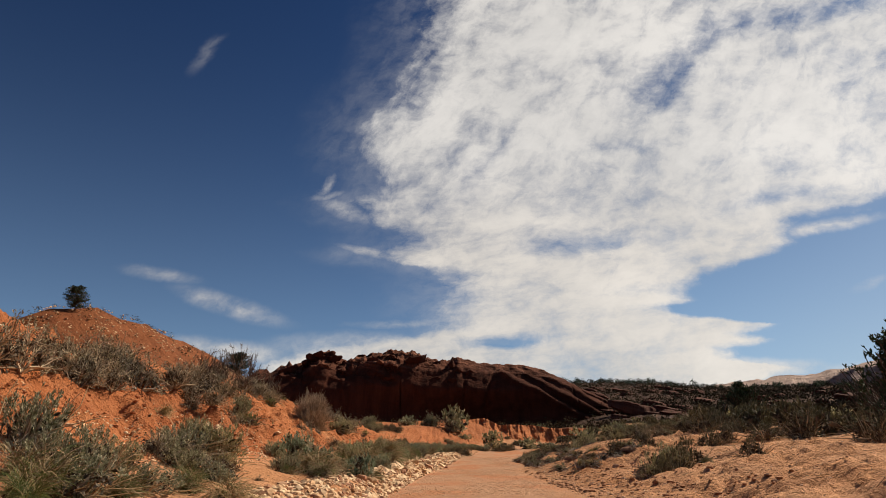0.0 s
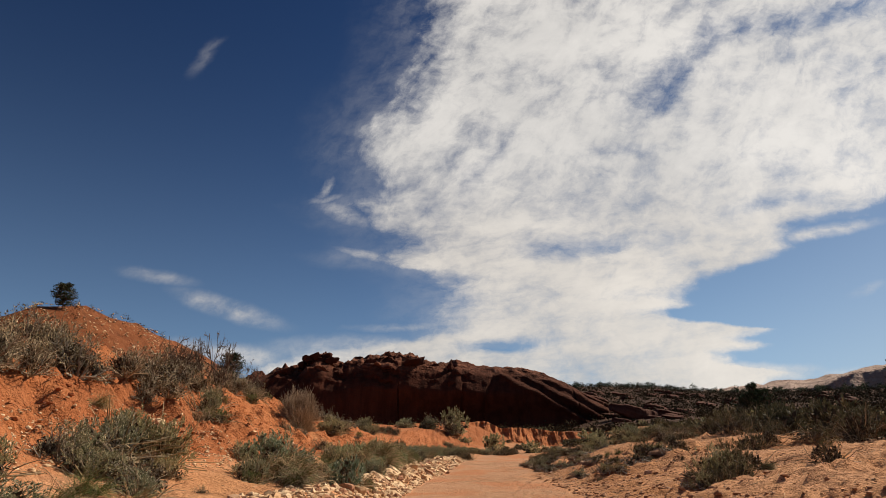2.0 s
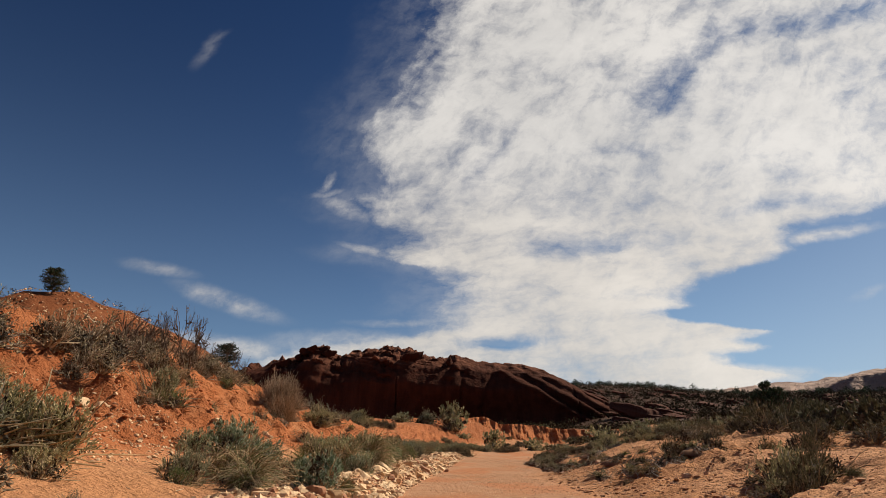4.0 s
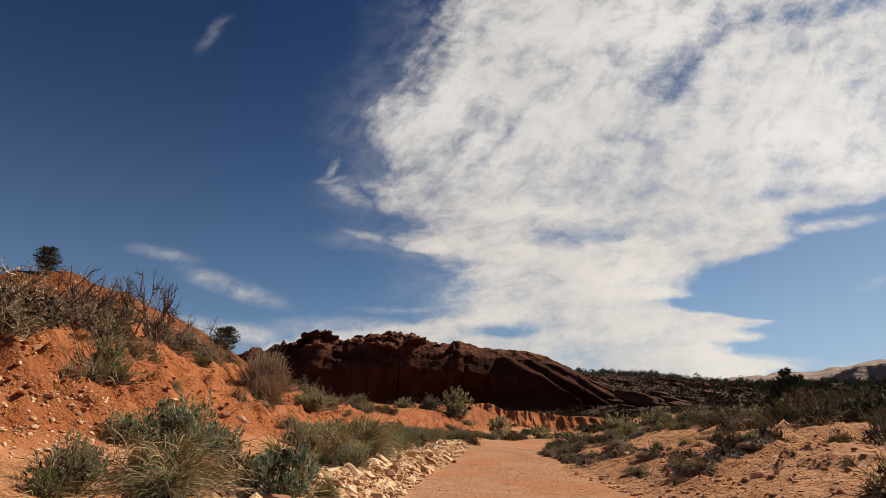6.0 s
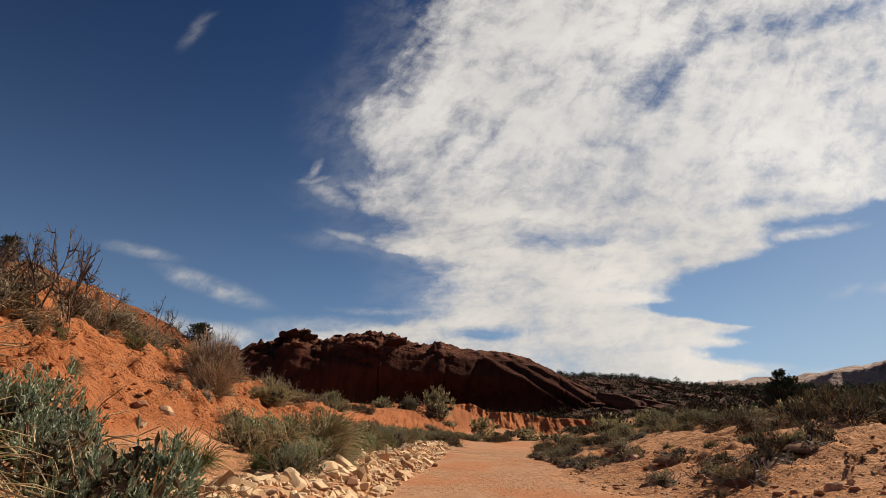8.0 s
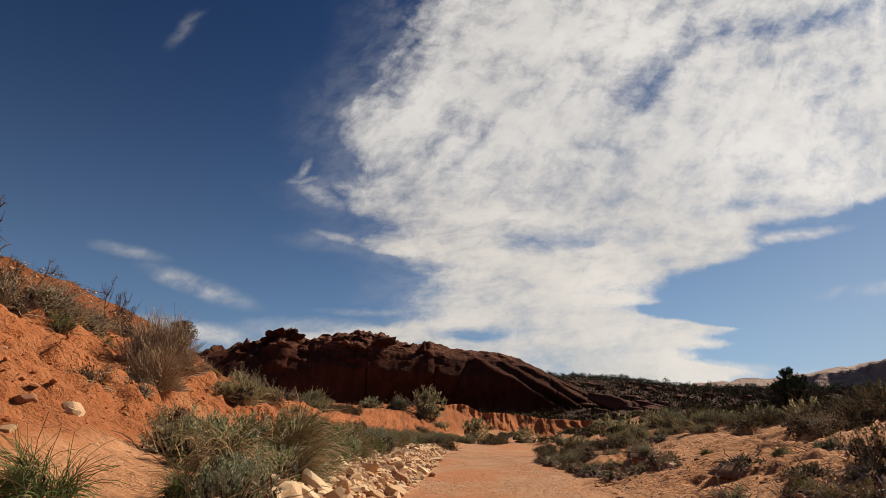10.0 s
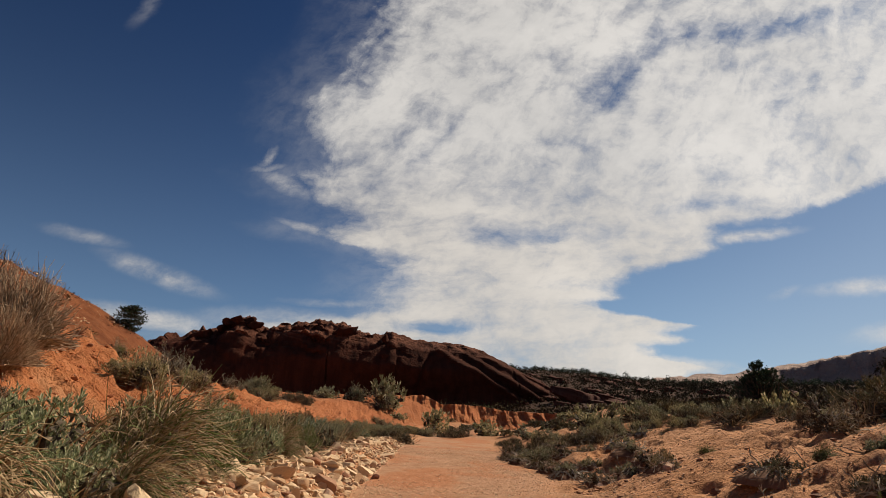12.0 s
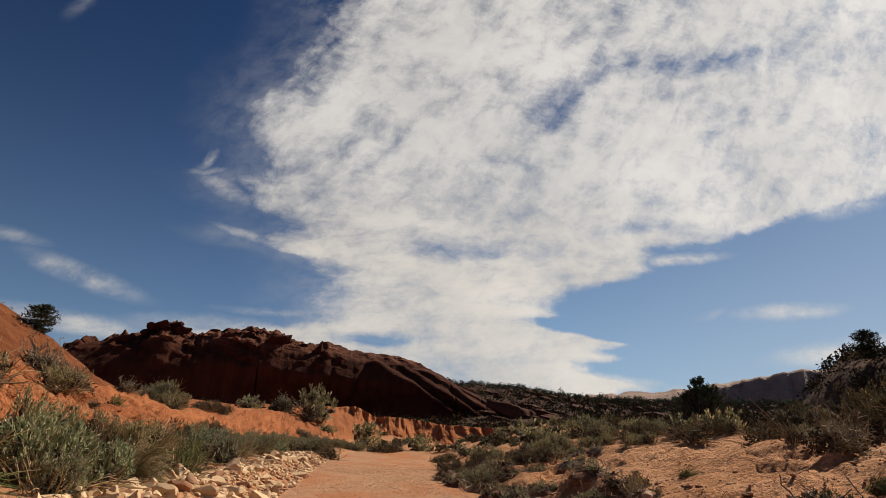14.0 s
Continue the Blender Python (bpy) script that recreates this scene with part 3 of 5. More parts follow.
def rock_ridge():
    n, m = 500, 100
    s = np.linspace(-75, 77, n)[:, None] * np.ones((1, m))
    t = np.ones((n, 1)) * np.linspace(0, 1, m)[None, :]
    top = np.interp(s, [-75, -53, -47, -43, -38, -33, -26, -15, -8, 3, 20, 28, 34, 41, 53, 65, 77],
                    [19, 25.5, 27, 28.2, 30, 28.7, 30.5, 31, 30.4, 28.8, 27.6, 27.2, 26.0, 23.2, 16.6, 10.0, 4.5])
    top = top + 1.9 * fbm(s / 5.5, s * 0, 4) * (1 - smooth(s, 12, 26))
    base = 4.0 + 0 * s
    f = np.interp(t, [0, 0.10, 0.30, 0.45, 0.58, 0.66, 0.8, 1.0], [-0.15, 0.12, 0.52, 0.80, 0.94, 1.0, 0.85, 0.3])
    depth = np.interp(t, [0, 0.12, 0.32, 0.45, 0.66, 0.8, 1.0], [-3, 3, 7, 11, 24, 40, 70])
    # a hollow under the overhang in the middle, deepened to put the face in shade
    depth = depth + 9 * np.exp(-((s - 10) / 32) ** 2) * smooth(t, 0.02, 0.12) * (1 - smooth(t, 0.14, 0.34))
    y0 = 190 - 0.0007 * (s - 5) ** 2 * 1.0
    p = np.stack([s, y0 + depth, base + (top - base) * f], -1).reshape(-1, 3)
    # ledges that dip to the right and crags above, a smooth wall with cracks below
    dip = p[:, 2] + 0.24 * p[:, 0] + 2.4 * fbm(p[:, 0] / 15, p[:, 1] / 15, 3)
    ledge = (dip / 3.4) % 1.0
    broken = (1 - smooth(p[:, 0], -4, 18)) * smooth(p[:, 2] + 5 * fbm(p[:, 0] / 9, p[:, 0] * 0, 3), 18, 25)
    out = -2.0 * (smooth(ledge, 0.0, 0.8) - smooth(ledge, 0.84, 0.98)) * (0.05 + broken) * (0.5 + fbm(p[:, 0] / 6, p[:, 2] / 9, 2))
    out = out + 2.4 * rough3(p, 7.0, 6) * (0.10 + 1.0 * broken)
    crag = np.abs(rough3(p + 70, 4.0, 4))
    out = out + 1.6 * (0.5 - crag) * broken
    crack = np.abs(fbm(p[:, 0] / 9.0, p[:, 2] / 60.0, 2))
    out = out - 0.7 * (1 - smooth(crack, 0.0, 0.05)) * (1 - broken)
    # slabs that dip along the shoulder, each set back behind the one below
    c = p[:, 2] + 0.62 * p[:, 0] + 2.4 * fbm(p[:, 0] / 12, p[:, 2] / 9, 3)
    shoulder = smooth(p[:, 0], 6, 20)
    out = out + 1.1 * rough3(p + 20, 6.0, 6) * shoulder * smooth(c, 30, 40)
    for edge, back in ((36.0, 2.6), (40.6, 3.2), (44.6, 3.0), (47.6, 2.4)):
        out = out - back * smooth(c, edge, edge + 0.9) * shoulder
        out = out + 0.9 * np.exp(-((c - edge + 0.9) / 0.9) ** 2) * shoulder
    p[:, 1] -= out
    p[:, 2] += (1.5 * (0.35 - np.abs(rough3(p + 40, 4.2, 4))) + 0.8 * rough3(p + 90, 1.8, 3)) * smooth(p[:, 2], 14, 24) * (0.35 + broken)
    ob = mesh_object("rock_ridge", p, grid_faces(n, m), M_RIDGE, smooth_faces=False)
    return tagged(ob, "long ridge of red sandstone with ledges, coloured dark for its shade", "rock ridge", kind="structure")


rock_ridge()


def boulder_mesh(name, seed, mat, sub=3, rough=0.25, angular=0.0, planes_n=9, near=0.55, far=0.95):
    """A unit boulder: a ball cut by random planes and roughened."""
    rs = np.random.RandomState(seed)
    bm = bmesh.new()
    bmesh.ops.create_icosphere(bm, subdivisions=sub, radius=1.0)
    planes = rs.randn(planes_n, 3)
    planes /= np.linalg.norm(planes, axis=1)[:, None]
    cuts = rs.uniform(near, far, planes_n)
    for vert in bm.verts:
        p = np.array(vert.co)
        for a, c in zip(planes, cuts):
            over = p @ a - c
            if over > 0:
                p = p - a * over * angular
        q = p[None, :] + seed * 3.7
        vert.co = Vector(p * (1 + rough * float(rough3(q, 0.9, 3)[0])))
    me = bpy.data.meshes.new(name)
    bm.to_mesh(me)
    bm.free()
    me.materials.append(mat)
    return me


def fin_mesh(seed):
    """A long plate of rock, one unit long, with a rounded back and worn edges."""
    rs = np.random.RandomState(seed)
    n, m = 64, 22
    t = np.linspace(0, 1, n)[:, None] * np.ones((1, m))
    a = np.ones((n, 1)) * np.linspace(0, 2 * math.pi, m, endpoint=False)[None, :]
    body = np.clip(np.sin(math.pi * np.clip(t * 0.93 + 0.05, 0, 1)) ** 0.45, 0.02, 1)
    sx, sz = np.cos(a), np.sin(a)
    px, pz = np.sign(sx) * np.abs(sx) ** 0.3, np.sign(sz) * np.abs(sz) ** 0.3
    p = np.stack([t - 0.5, px * body * 0.5, pz * body * 0.5], -1).reshape(-1, 3)
    q = p * [18, 3, 3] + seed * 2.3
    p[:, 2] += 0.16 * rough3(q, 2.6, 5) * body.ravel()
    p[:, 1] += 0.16 * rough3(q + 9, 2.2, 5) * body.ravel()
    i = np.arange(n - 1)[:, None] * m
    j, j2 = np.arange(m)[None, :], (np.arange(m)[None, :] + 1) % m
    f = np.stack([i + j, i + j2, i + m + j2, i + m + j], -1).reshape(-1, 4).tolist()
    f += [list(range(m)), list(range((n - 1) * m, n * m))]
    me = bpy.data.meshes.new("rock_slab")
    me.from_pydata([tuple(v) for v in p], [], f)
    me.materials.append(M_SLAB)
    return me


SLAB_MESHES = [fin_mesh(31 + k) for k in range(3)]
# long fins that slope down from the ridge's shoulder to the plain: middle, length, depth, thickness, dip, turn
for k, (x, y, z, lx, ly, lz, tip, turn) in enumerate([
        (60.0, 190, 9.2, 24.0, 9.0, 4.2, 17, 3), (66.5, 185, 6.6, 20.0, 7.0, 3.0, 15, 6), (73.0, 190, 8.4, 24.0, 7.0, 3.4, 13, 2), (55.0, 183, 5.8, 17.0, 6.0, 3.0, 20, 5), (79.0, 198, 9.6, 22.0, 6.0, 3.0, 12, 0)]):
    slab = new("rock_slab", SLAB_MESHES[k % 3])
    slab.matrix_world = pose(x, y, z, 5, tip, turn) @ Matrix.Diagonal((lx, ly, lz, 1))
    tagged(slab, "tilted red sandstone slab at the ridge's shoulder", "rock slab", "tilted slabs")
BOULDER_MESHES = [boulder_mesh("boulder", 51 + k, M_RIDGE, 3, 0.34, 0.95, 12, 0.45) for k in range(4)]
rs = np.random.RandomState(5)
knobs = [(-39.4, 29.6, 1.7, 1.3), (-36.8, 29.8, 1.8, 1.3), (-41.7, 28.6, 2.0, 1.3), (-35.2, 28.2, 1.9, 1.2), (-38.5, 28.6, 2.6, 1.6), (-43.8, 27.4, 1.7, 1.4), (-47.5, 24.0, 3.2, 2.4), (-51.5, 22.8, 2.4, 2.6), (-26.0, 27.0, 2.6, 1.6),
         (-21.5, 27.0, 2.0, 1.6), (-14.5, 28.2, 1.0, 1.6), (-8.0, 27.2, 3.0, 1.4), (-3.0, 26.6, 2.4, 1.2), (3.0, 26.0, 1.1, 1.5), (-58.0, 20.5, 3.0, 2.4)]
for k, (x, z, w, h) in enumerate(knobs):
    b = new("boulder", BOULDER_MESHES[k % 4])
    b.matrix_world = pose(x, 207 + rs.uniform(-4, 3), z - 0.3, rs.uniform(-20, 20), rs.uniform(-20, 20), rs.uniform(0, 360)) @ Matrix.Diagonal((w * 1.25, w * 1.25, h * 1.1, 1))
    tagged(b, "weathered red sandstone boulder on the ridge", "boulder", "ridge boulders")
for k in range(60):
    x, up = rs.uniform(-62, 8), rs.uniform(0.66, 0.98)
    b = new("boulder", BOULDER_MESHES[k % 4])
    ztop = float(np.interp(x, [-62, -38, -8, 8], [20, 26, 26.5, 25]))
    sz = rs.uniform(0.8, 2.4)
    b.matrix_world = pose(x, 189 + 16 * up, 7 + (ztop - 7) * up - 0.4, rs.uniform(-20, 20), 12, rs.uniform(0, 360)) @ Matrix.Diagonal((sz * 1.7, sz, sz * 0.7, 1))
    tagged(b, "weathered red sandstone boulder on the ridge", "boulder", "ridge boulders")


OUTCROP_MESHES = [boulder_mesh("outcrop", 71 + k, M_SLAB, 3, 0.30, 0.95, 12, 0.45) for k in range(3)]
for k in range(54):                       # red outcrops among the scrub of the far slope
    a, d = radians(13 + 21 * rs.rand() ** 1.4), rs.uniform(190, 380)
    x, y, sz = d * math.sin(a), d * math.cos(a), rs.uniform(0.9, 2.3)
    b = new("outcrop", OUTCROP_MESHES[k % 3])
    b.matrix_world = pose(x, y, height_at(x, y) + 0.1 * sz, rs.uniform(-10, 10), 14, rs.uniform(-30, 30)) @ Matrix.Diagonal((sz * 2.6, sz * 1.2, sz * 0.7, 1))
    tagged(b, "low red rock outcrop among the scrub", "rock", "red outcrops")


# ---------------------------------------------------------------- the cut bank at the bend
def cut_bank():
    n, m = 420, 26
    s = np.linspace(-6, 40, n)[:, None] * np.ones((1, m))
    t = np.ones((n, 1)) * np.linspace(0, 1, m)[None, :]
    wave = 4 * fbm(s / 9, s * 0 + 1.7, 3)
    lower, upper = lie(s, 83.0 + wave, False)[0], lie(s, 90.3 + wave, False)[0]
    flute = np.abs(fbm(s / 1.5, t * 0.8, 4)) * 1.7 + 0.5 * fbm(s / 0.8, t * 3.0, 4, 0.6)
    up = np.clip(t / 0.72, 0, 1)
    back = np.clip((t - 0.72) / 0.28, 0, 1)
    lip = 0.35 * smooth(t, 0.55, 0.72) * (0.6 + fbm(s / 2.0, s * 0 + 5, 2))
    y = 87.0 + wave - 3.8 * (1 - up) ** 1.1 + flute * smooth(t, 0.0, 0.2) * (1 - back) - lip * (1 - back) + 4.2 * back
    z = lower - 0.25 + (upper - lower + 0.75) * up**1.1 - 0.25 * back + 0.22 * fbm(s / 1.6, t * 2, 3) * smooth(t, 0.1, 0.6)
    ob = mesh_object("cut_bank", np.stack([s, y, z], -1).reshape(-1, 3), grid_faces(n, m), M_GROUND)
    ob.data.attributes.new("bank", "FLOAT", "POINT").data.foreach_set("value", np.full(n * m, 0.75, np.float32))
    return tagged(ob, "fluted orange earth wall cut by the wash", "bank", kind="structure")


cut_bank()

# ---------------------------------------------------------------- far mesa
def far_mesa():
    n, m = 320, 60
    a = np.radians(np.linspace(18, 70, n))[:, None] * np.ones((1, m))
    t = np.ones((n, 1)) * np.linspace(0, 1, m)[None, :]
    deg = np.degrees(a)
    top = 1.04 * np.interp(deg, [18, 21, 24, 28.5, 33, 35, 37.6, 42, 46, 70], [60, 82, 95, 102, 112, 118, 127, 135, 144, 155]) + 5 * fbm(deg / 1.6, a * 0, 4)
    lip = np.interp(deg, [18, 24, 30, 34, 37, 41, 46, 70], [45, 60, 80, 96, 112, 119, 122, 130]) + 6 * fbm(deg / 1.1 + 8, a * 0, 4)
    f = np.clip(t / 0.45, 0, 1)
    g = np.clip((t - 0.45) / 0.4, 0, 1)
    z = np.where(t < 0.45, 10 + (lip - 10) * f**0.9, lip + (top - lip) * g) - 60 * np.clip(t - 0.85, 0, 1)
    far = np.where(t < 0.45, 930 + 55 * f, 985 + 190 * g) + 200 * np.clip(t - 0.85, 0, 1) + 30 * fbm(deg / 2.5, t * 0.0, 3) + 9 * fbm(deg * 1.4, t * 7, 3)
    z = z + 5 * fbm(deg * 0.9, t * 11, 4) * smooth(t, 0.4, 0.6)
    p = np.stack([far * np.sin(a), far * np.cos(a), z], -1).reshape(-1, 3)
    ob = mesh_object("far_mesa", p, grid_faces(n, m), M_MESA)
    return tagged(ob, "pale banded rock mesa far beyond the plain", "mesa", kind="structure")


far_mesa()

import functools

# ---------------------------------------------------------------- plants
def unit(v):
    return v / np.maximum(np.linalg.norm(v, axis=-1, keepdims=True), 1e-9)


def tubes(lines, radii, sides=3):
    """Tapered twigs along many lines of equal length (n, k, 3), with radii (n, k)."""
    lines, radii = np.asarray(lines), np.asarray(radii)
    n, k, _ = lines.shape
    along = unit(np.gradient(lines, axis=1))
    ref = np.where(np.abs(along[..., 2:3]) > 0.9, [[[1.0, 0, 0]]], [[[0, 0, 1.0]]])
    a = unit(np.cross(along, ref))
    b = np.cross(along, a)
    ang = np.arange(sides) * 2 * math.pi / sides
    ring = a[:, :, None] * np.cos(ang)[None, None, :, None] + b[:, :, None] * np.sin(ang)[None, None, :, None]
    verts = (lines[:, :, None] + ring * radii[:, :, None, None]).reshape(-1, 3)
    i = np.arange(n)[:, None, None] * k * sides + np.arange(k - 1)[None, :, None] * sides
    s, s2 = np.arange(sides)[None, None, :], (np.arange(sides)[None, None, :] + 1) % sides
    faces = np.stack([i + s, i + s2, i + sides + s2, i + sides + s], -1).reshape(-1, 4)
    return verts, faces


def leaves(base, way, length, width, rs, bend=0.25):
    """Lance-shaped leaves: a folded diamond each."""
    n = len(base)
    side = unit(np.cross(way, rs.randn(n, 3)))
    up = np.cross(side, way)
    length, width = np.broadcast_to(length, n)[:, None], np.broadcast_to(width, n)[:, None]
    mid = base + way * length * 0.55 + up * length * bend * 0.3
    verts = np.stack([base, mid + side * width * 0.5, base + way * length, mid - side * width * 0.5], 1).reshape(-1, 3)
    return verts, (np.arange(n)[:, None] * 4 + np.arange(4)[None, :])


def arcs(rs, n, lo, hi, length, rise, k=5, root=0.06, crook=0.12):
    """Stems that leave a root crown between two angles from the upright and turn up (rise > 0) or droop (rise < 0)."""
    az, inc = rs.uniform(0, 2 * math.pi, n), np.radians(rs.uniform(lo, hi, n))
    ln = length * rs.uniform(0.6, 1.05, n)
    p = np.zeros((n, k, 3))
    p[:, 0] = np.stack([np.cos(az) * root * rs.rand(n), np.sin(az) * root * rs.rand(n), np.full(n, -0.03)], 1)
    way = np.stack([np.sin(inc) * np.cos(az), np.sin(inc) * np.sin(az), np.cos(inc)], 1)
    for j in range(1, k):
        p[:, j] = p[:, j - 1] + way * (ln / (k - 1))[:, None]
        way = unit(way + np.array([0, 0, rise / (k - 1)]) + rs.randn(n, 3) * crook)
    p[:, 1:, 2] = np.maximum(p[:, 1:, 2], 0.02)
    return p


def along(lines, rs, n, lo, hi):
    """n random places on lines, with the line's way there."""
    i, f = rs.randint(0, len(lines), n), rs.uniform(lo, hi, n) * (lines.shape[1] - 1)
    j = np.minimum(f.astype(int), lines.shape[1] - 2)
    a, b = lines[i, j], lines[i, j + 1]
    return a + (b - a) * (f - j)[:, None], unit(b - a)


def branchlets(lines, rs, n, length, k=3, lo=0.3, hi=1.0, spread=0.8, rise=0.2):
    base, way = along(lines, rs, n, lo, hi)
    p = np.zeros((n, k, 3))
    p[:, 0] = base
    way = unit(way + rs.randn(n, 3) * spread)
    ln = length * rs.uniform(0.5, 1.1, n) / (k - 1)
    for j in range(1, k):
        p[:, j] = p[:, j - 1] + way * ln[:, None]
        way = unit(way + np.array([0, 0, rise]) + rs.randn(n, 3) * 0.2)
    p[:, :, 2] = np.maximum(p[:, :, 2], 0.01)
    return p


def taper(lines, r0, r1):
    return np.ones((len(lines), 1)) * np.linspace(r0, r1, lines.shape[1])[None, :]


def join(*pieces):
    verts, faces, off = [], [], 0
    for v, f in pieces:
        verts.append(v)
        faces.append(f + off)
        off += len(v)
    return np.concatenate(verts), np.concatenate(faces).tolist()


def root(name):
    return new(name)


def lobed(rs, clumps, lobes, reach, low, high, radius, push=(0.72, 1.05)):
    """Places of leaf rosettes over a lumpy dome made of several rounded lobes, and the way each one faces."""
    az, r = rs.uniform(0, 6.3, lobes), reach * np.sqrt(rs.rand(lobes))
    mid = np.stack([np.cos(az) * r, np.sin(az) * r, rs.uniform(low, high, lobes) * (1.15 - 0.5 * r / max(reach, 0.01))], 1)
    rad = rs.uniform(0.7, 1.2, lobes) * radius
    pick = rs.randint(0, lobes, clumps)
    out = unit(rs.randn(clumps, 3) + [0, 0, 0.35])
    at = mid[pick] + out * (rad[pick] * rs.uniform(*push, clumps))[:, None]
    at[:, 2] = np.abs(at[:, 2]) + 0.015
    return at, out


def bent_stems(at, rs, root_share=0.15):
    """Stems from the root crown out and up to each place."""
    p = np.zeros((len(at), 4, 3))
    for j, (side, up) in enumerate(((root_share, -0.02), (0.5, 0.28), (0.8, 0.66), (1.0, 1.0))):
        p[:, j] = at * [side, side, 0] + np.stack([0 * at[:, 2], 0 * at[:, 2], at[:, 2] * up], 1) + (rs.randn(len(at), 3) * 0.018 if 0 < j < 3 else 0)
    p[:, 0, 2] = -0.03
    return p


def rosettes(at, out, rs, per, spread, size, slim=0.46):
    off = unit(rs.randn(len(at), per, 3)) * rs.rand(len(at), per, 1) ** 0.5 * spread * rs.uniform(0.6, 1.35, (len(at), 1, 1))
    way = unit(off / spread + out[:, None] * 0.55 + rs.randn(*off.shape) * 0.3 + [0, 0, 0.25])
    base = (at[:, None] + off).reshape(-1, 3)
    base[:, 2] = np.maximum(base[:, 2], 0.0)
    return leaves(base, way.reshape(-1, 3), size * rs.uniform(0.6, 1.25, len(base)), size * slim, rs)


def shoots(at, out, rs, per, length, leaf, slim=0.26, up=0.7):
    """Finger-like leafy shoots: narrow leaves set all round a short stem that points out and up."""
    n = len(at)
    way = unit(out * 0.7 + [0, 0, up] + rs.randn(n, 3) * 0.28)[:, None]
    f = rs.rand(n, per, 1)
    ln = length * rs.uniform(0.6, 1.3, (n, 1, 1))
    round_it = rs.randn(n, per, 3)
    round_it = unit(round_it - way * (round_it * way).sum(-1, keepdims=True))
    base = (at[:, None] + way * (f - 0.65) * ln + round_it * leaf * 0.10).reshape(-1, 3)
    base[:, 2] = np.maximum(base[:, 2], 0.0)
    aim = unit(way * (0.75 + 0.5 * f) + round_it * (1.0 - 0.55 * f) + rs.randn(n, per, 3) * 0.12).reshape(-1, 3)
    return leaves(base, aim, leaf * rs.uniform(0.65, 1.2, len(base)), leaf * slim, rs)


def sage(seed, mat, clumps=170, per=18, size=0.035, name="sage_bush", high=0.34, reach=0.28, radius=0.19, stalks=34, fill=240, far=False):
    """A rounded shrub: lobes of leafy shoots over a dark inside, dry stalks low down."""
    rs = np.random.RandomState(seed)
    ob = root(name)
    at, out = lobed(rs, clumps, 8, reach, 0.06, high, radius)
    stems = bent_stems(at[::6] if far else at[::3], rs)
    mesh_object("stem_tangle", *join(tubes(stems, taper(stems, 0.010, 0.004))), M_TWIG, ob)
    v, f = shoots(at, out, rs, per, 0.17 if far else 0.095, size, 0.45 if far else 0.34)
    mesh_object("foliage", v, f.tolist(), mat, ob)
    # leaves filling the lobes, the shade between shoots put into their dark colour
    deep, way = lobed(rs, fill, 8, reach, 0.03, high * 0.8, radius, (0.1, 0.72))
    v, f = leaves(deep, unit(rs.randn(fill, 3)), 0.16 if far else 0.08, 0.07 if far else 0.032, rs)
    mesh_object("dead_foliage", v, f.tolist(), M_SHADED_DUFF, ob, "brown dead leaves inside the bush, darkened for its inner shade")
    if stalks:
        dry = arcs(rs, stalks, 20, 95, 0.60, -0.7, 5, 0.3, 0.16)
        mesh_object("dry_stalk_tuft", *join(tubes(dry, taper(dry, 0.008, 0.003))), M_STRAW, ob, "dry straw-coloured stalks")
    return ob


def hummock(rs, wide, high):
    """A ragged mound of bound soil, steeper on one side."""
    n, m = 26, 9
    a = np.linspace(0, 2 * math.pi, n, endpoint=False)[:, None] * np.ones((1, m))
    t = np.ones((n, 1)) * np.linspace(1.0, 0.0, m)[None, :]
    edge = wide * (1 + 0.8 * fbm(np.cos(a) * 2.2 + rs.uniform(0, 50), np.sin(a) * 2.2, 4))
    z = high * (1 - t ** 1.8) * (1 + 0.55 * fbm(np.cos(a) * t * 4 + 9, np.sin(a) * t * 4 + rs.uniform(0, 50), 4)) - 0.05 * (t > 0.95)
    p = np.stack([np.cos(a) * t * edge, np.sin(a) * t * edge, z], -1).reshape(-1, 3)
    i = np.arange(n)[:, None] * m
    j = np.arange(m - 1)[None, :]
    k = (np.arange(n)[:, None] + 1) % n * m
    return p, np.stack([i + j, k + j, k + j + 1, i + j + 1], -1).reshape(-1, 4)


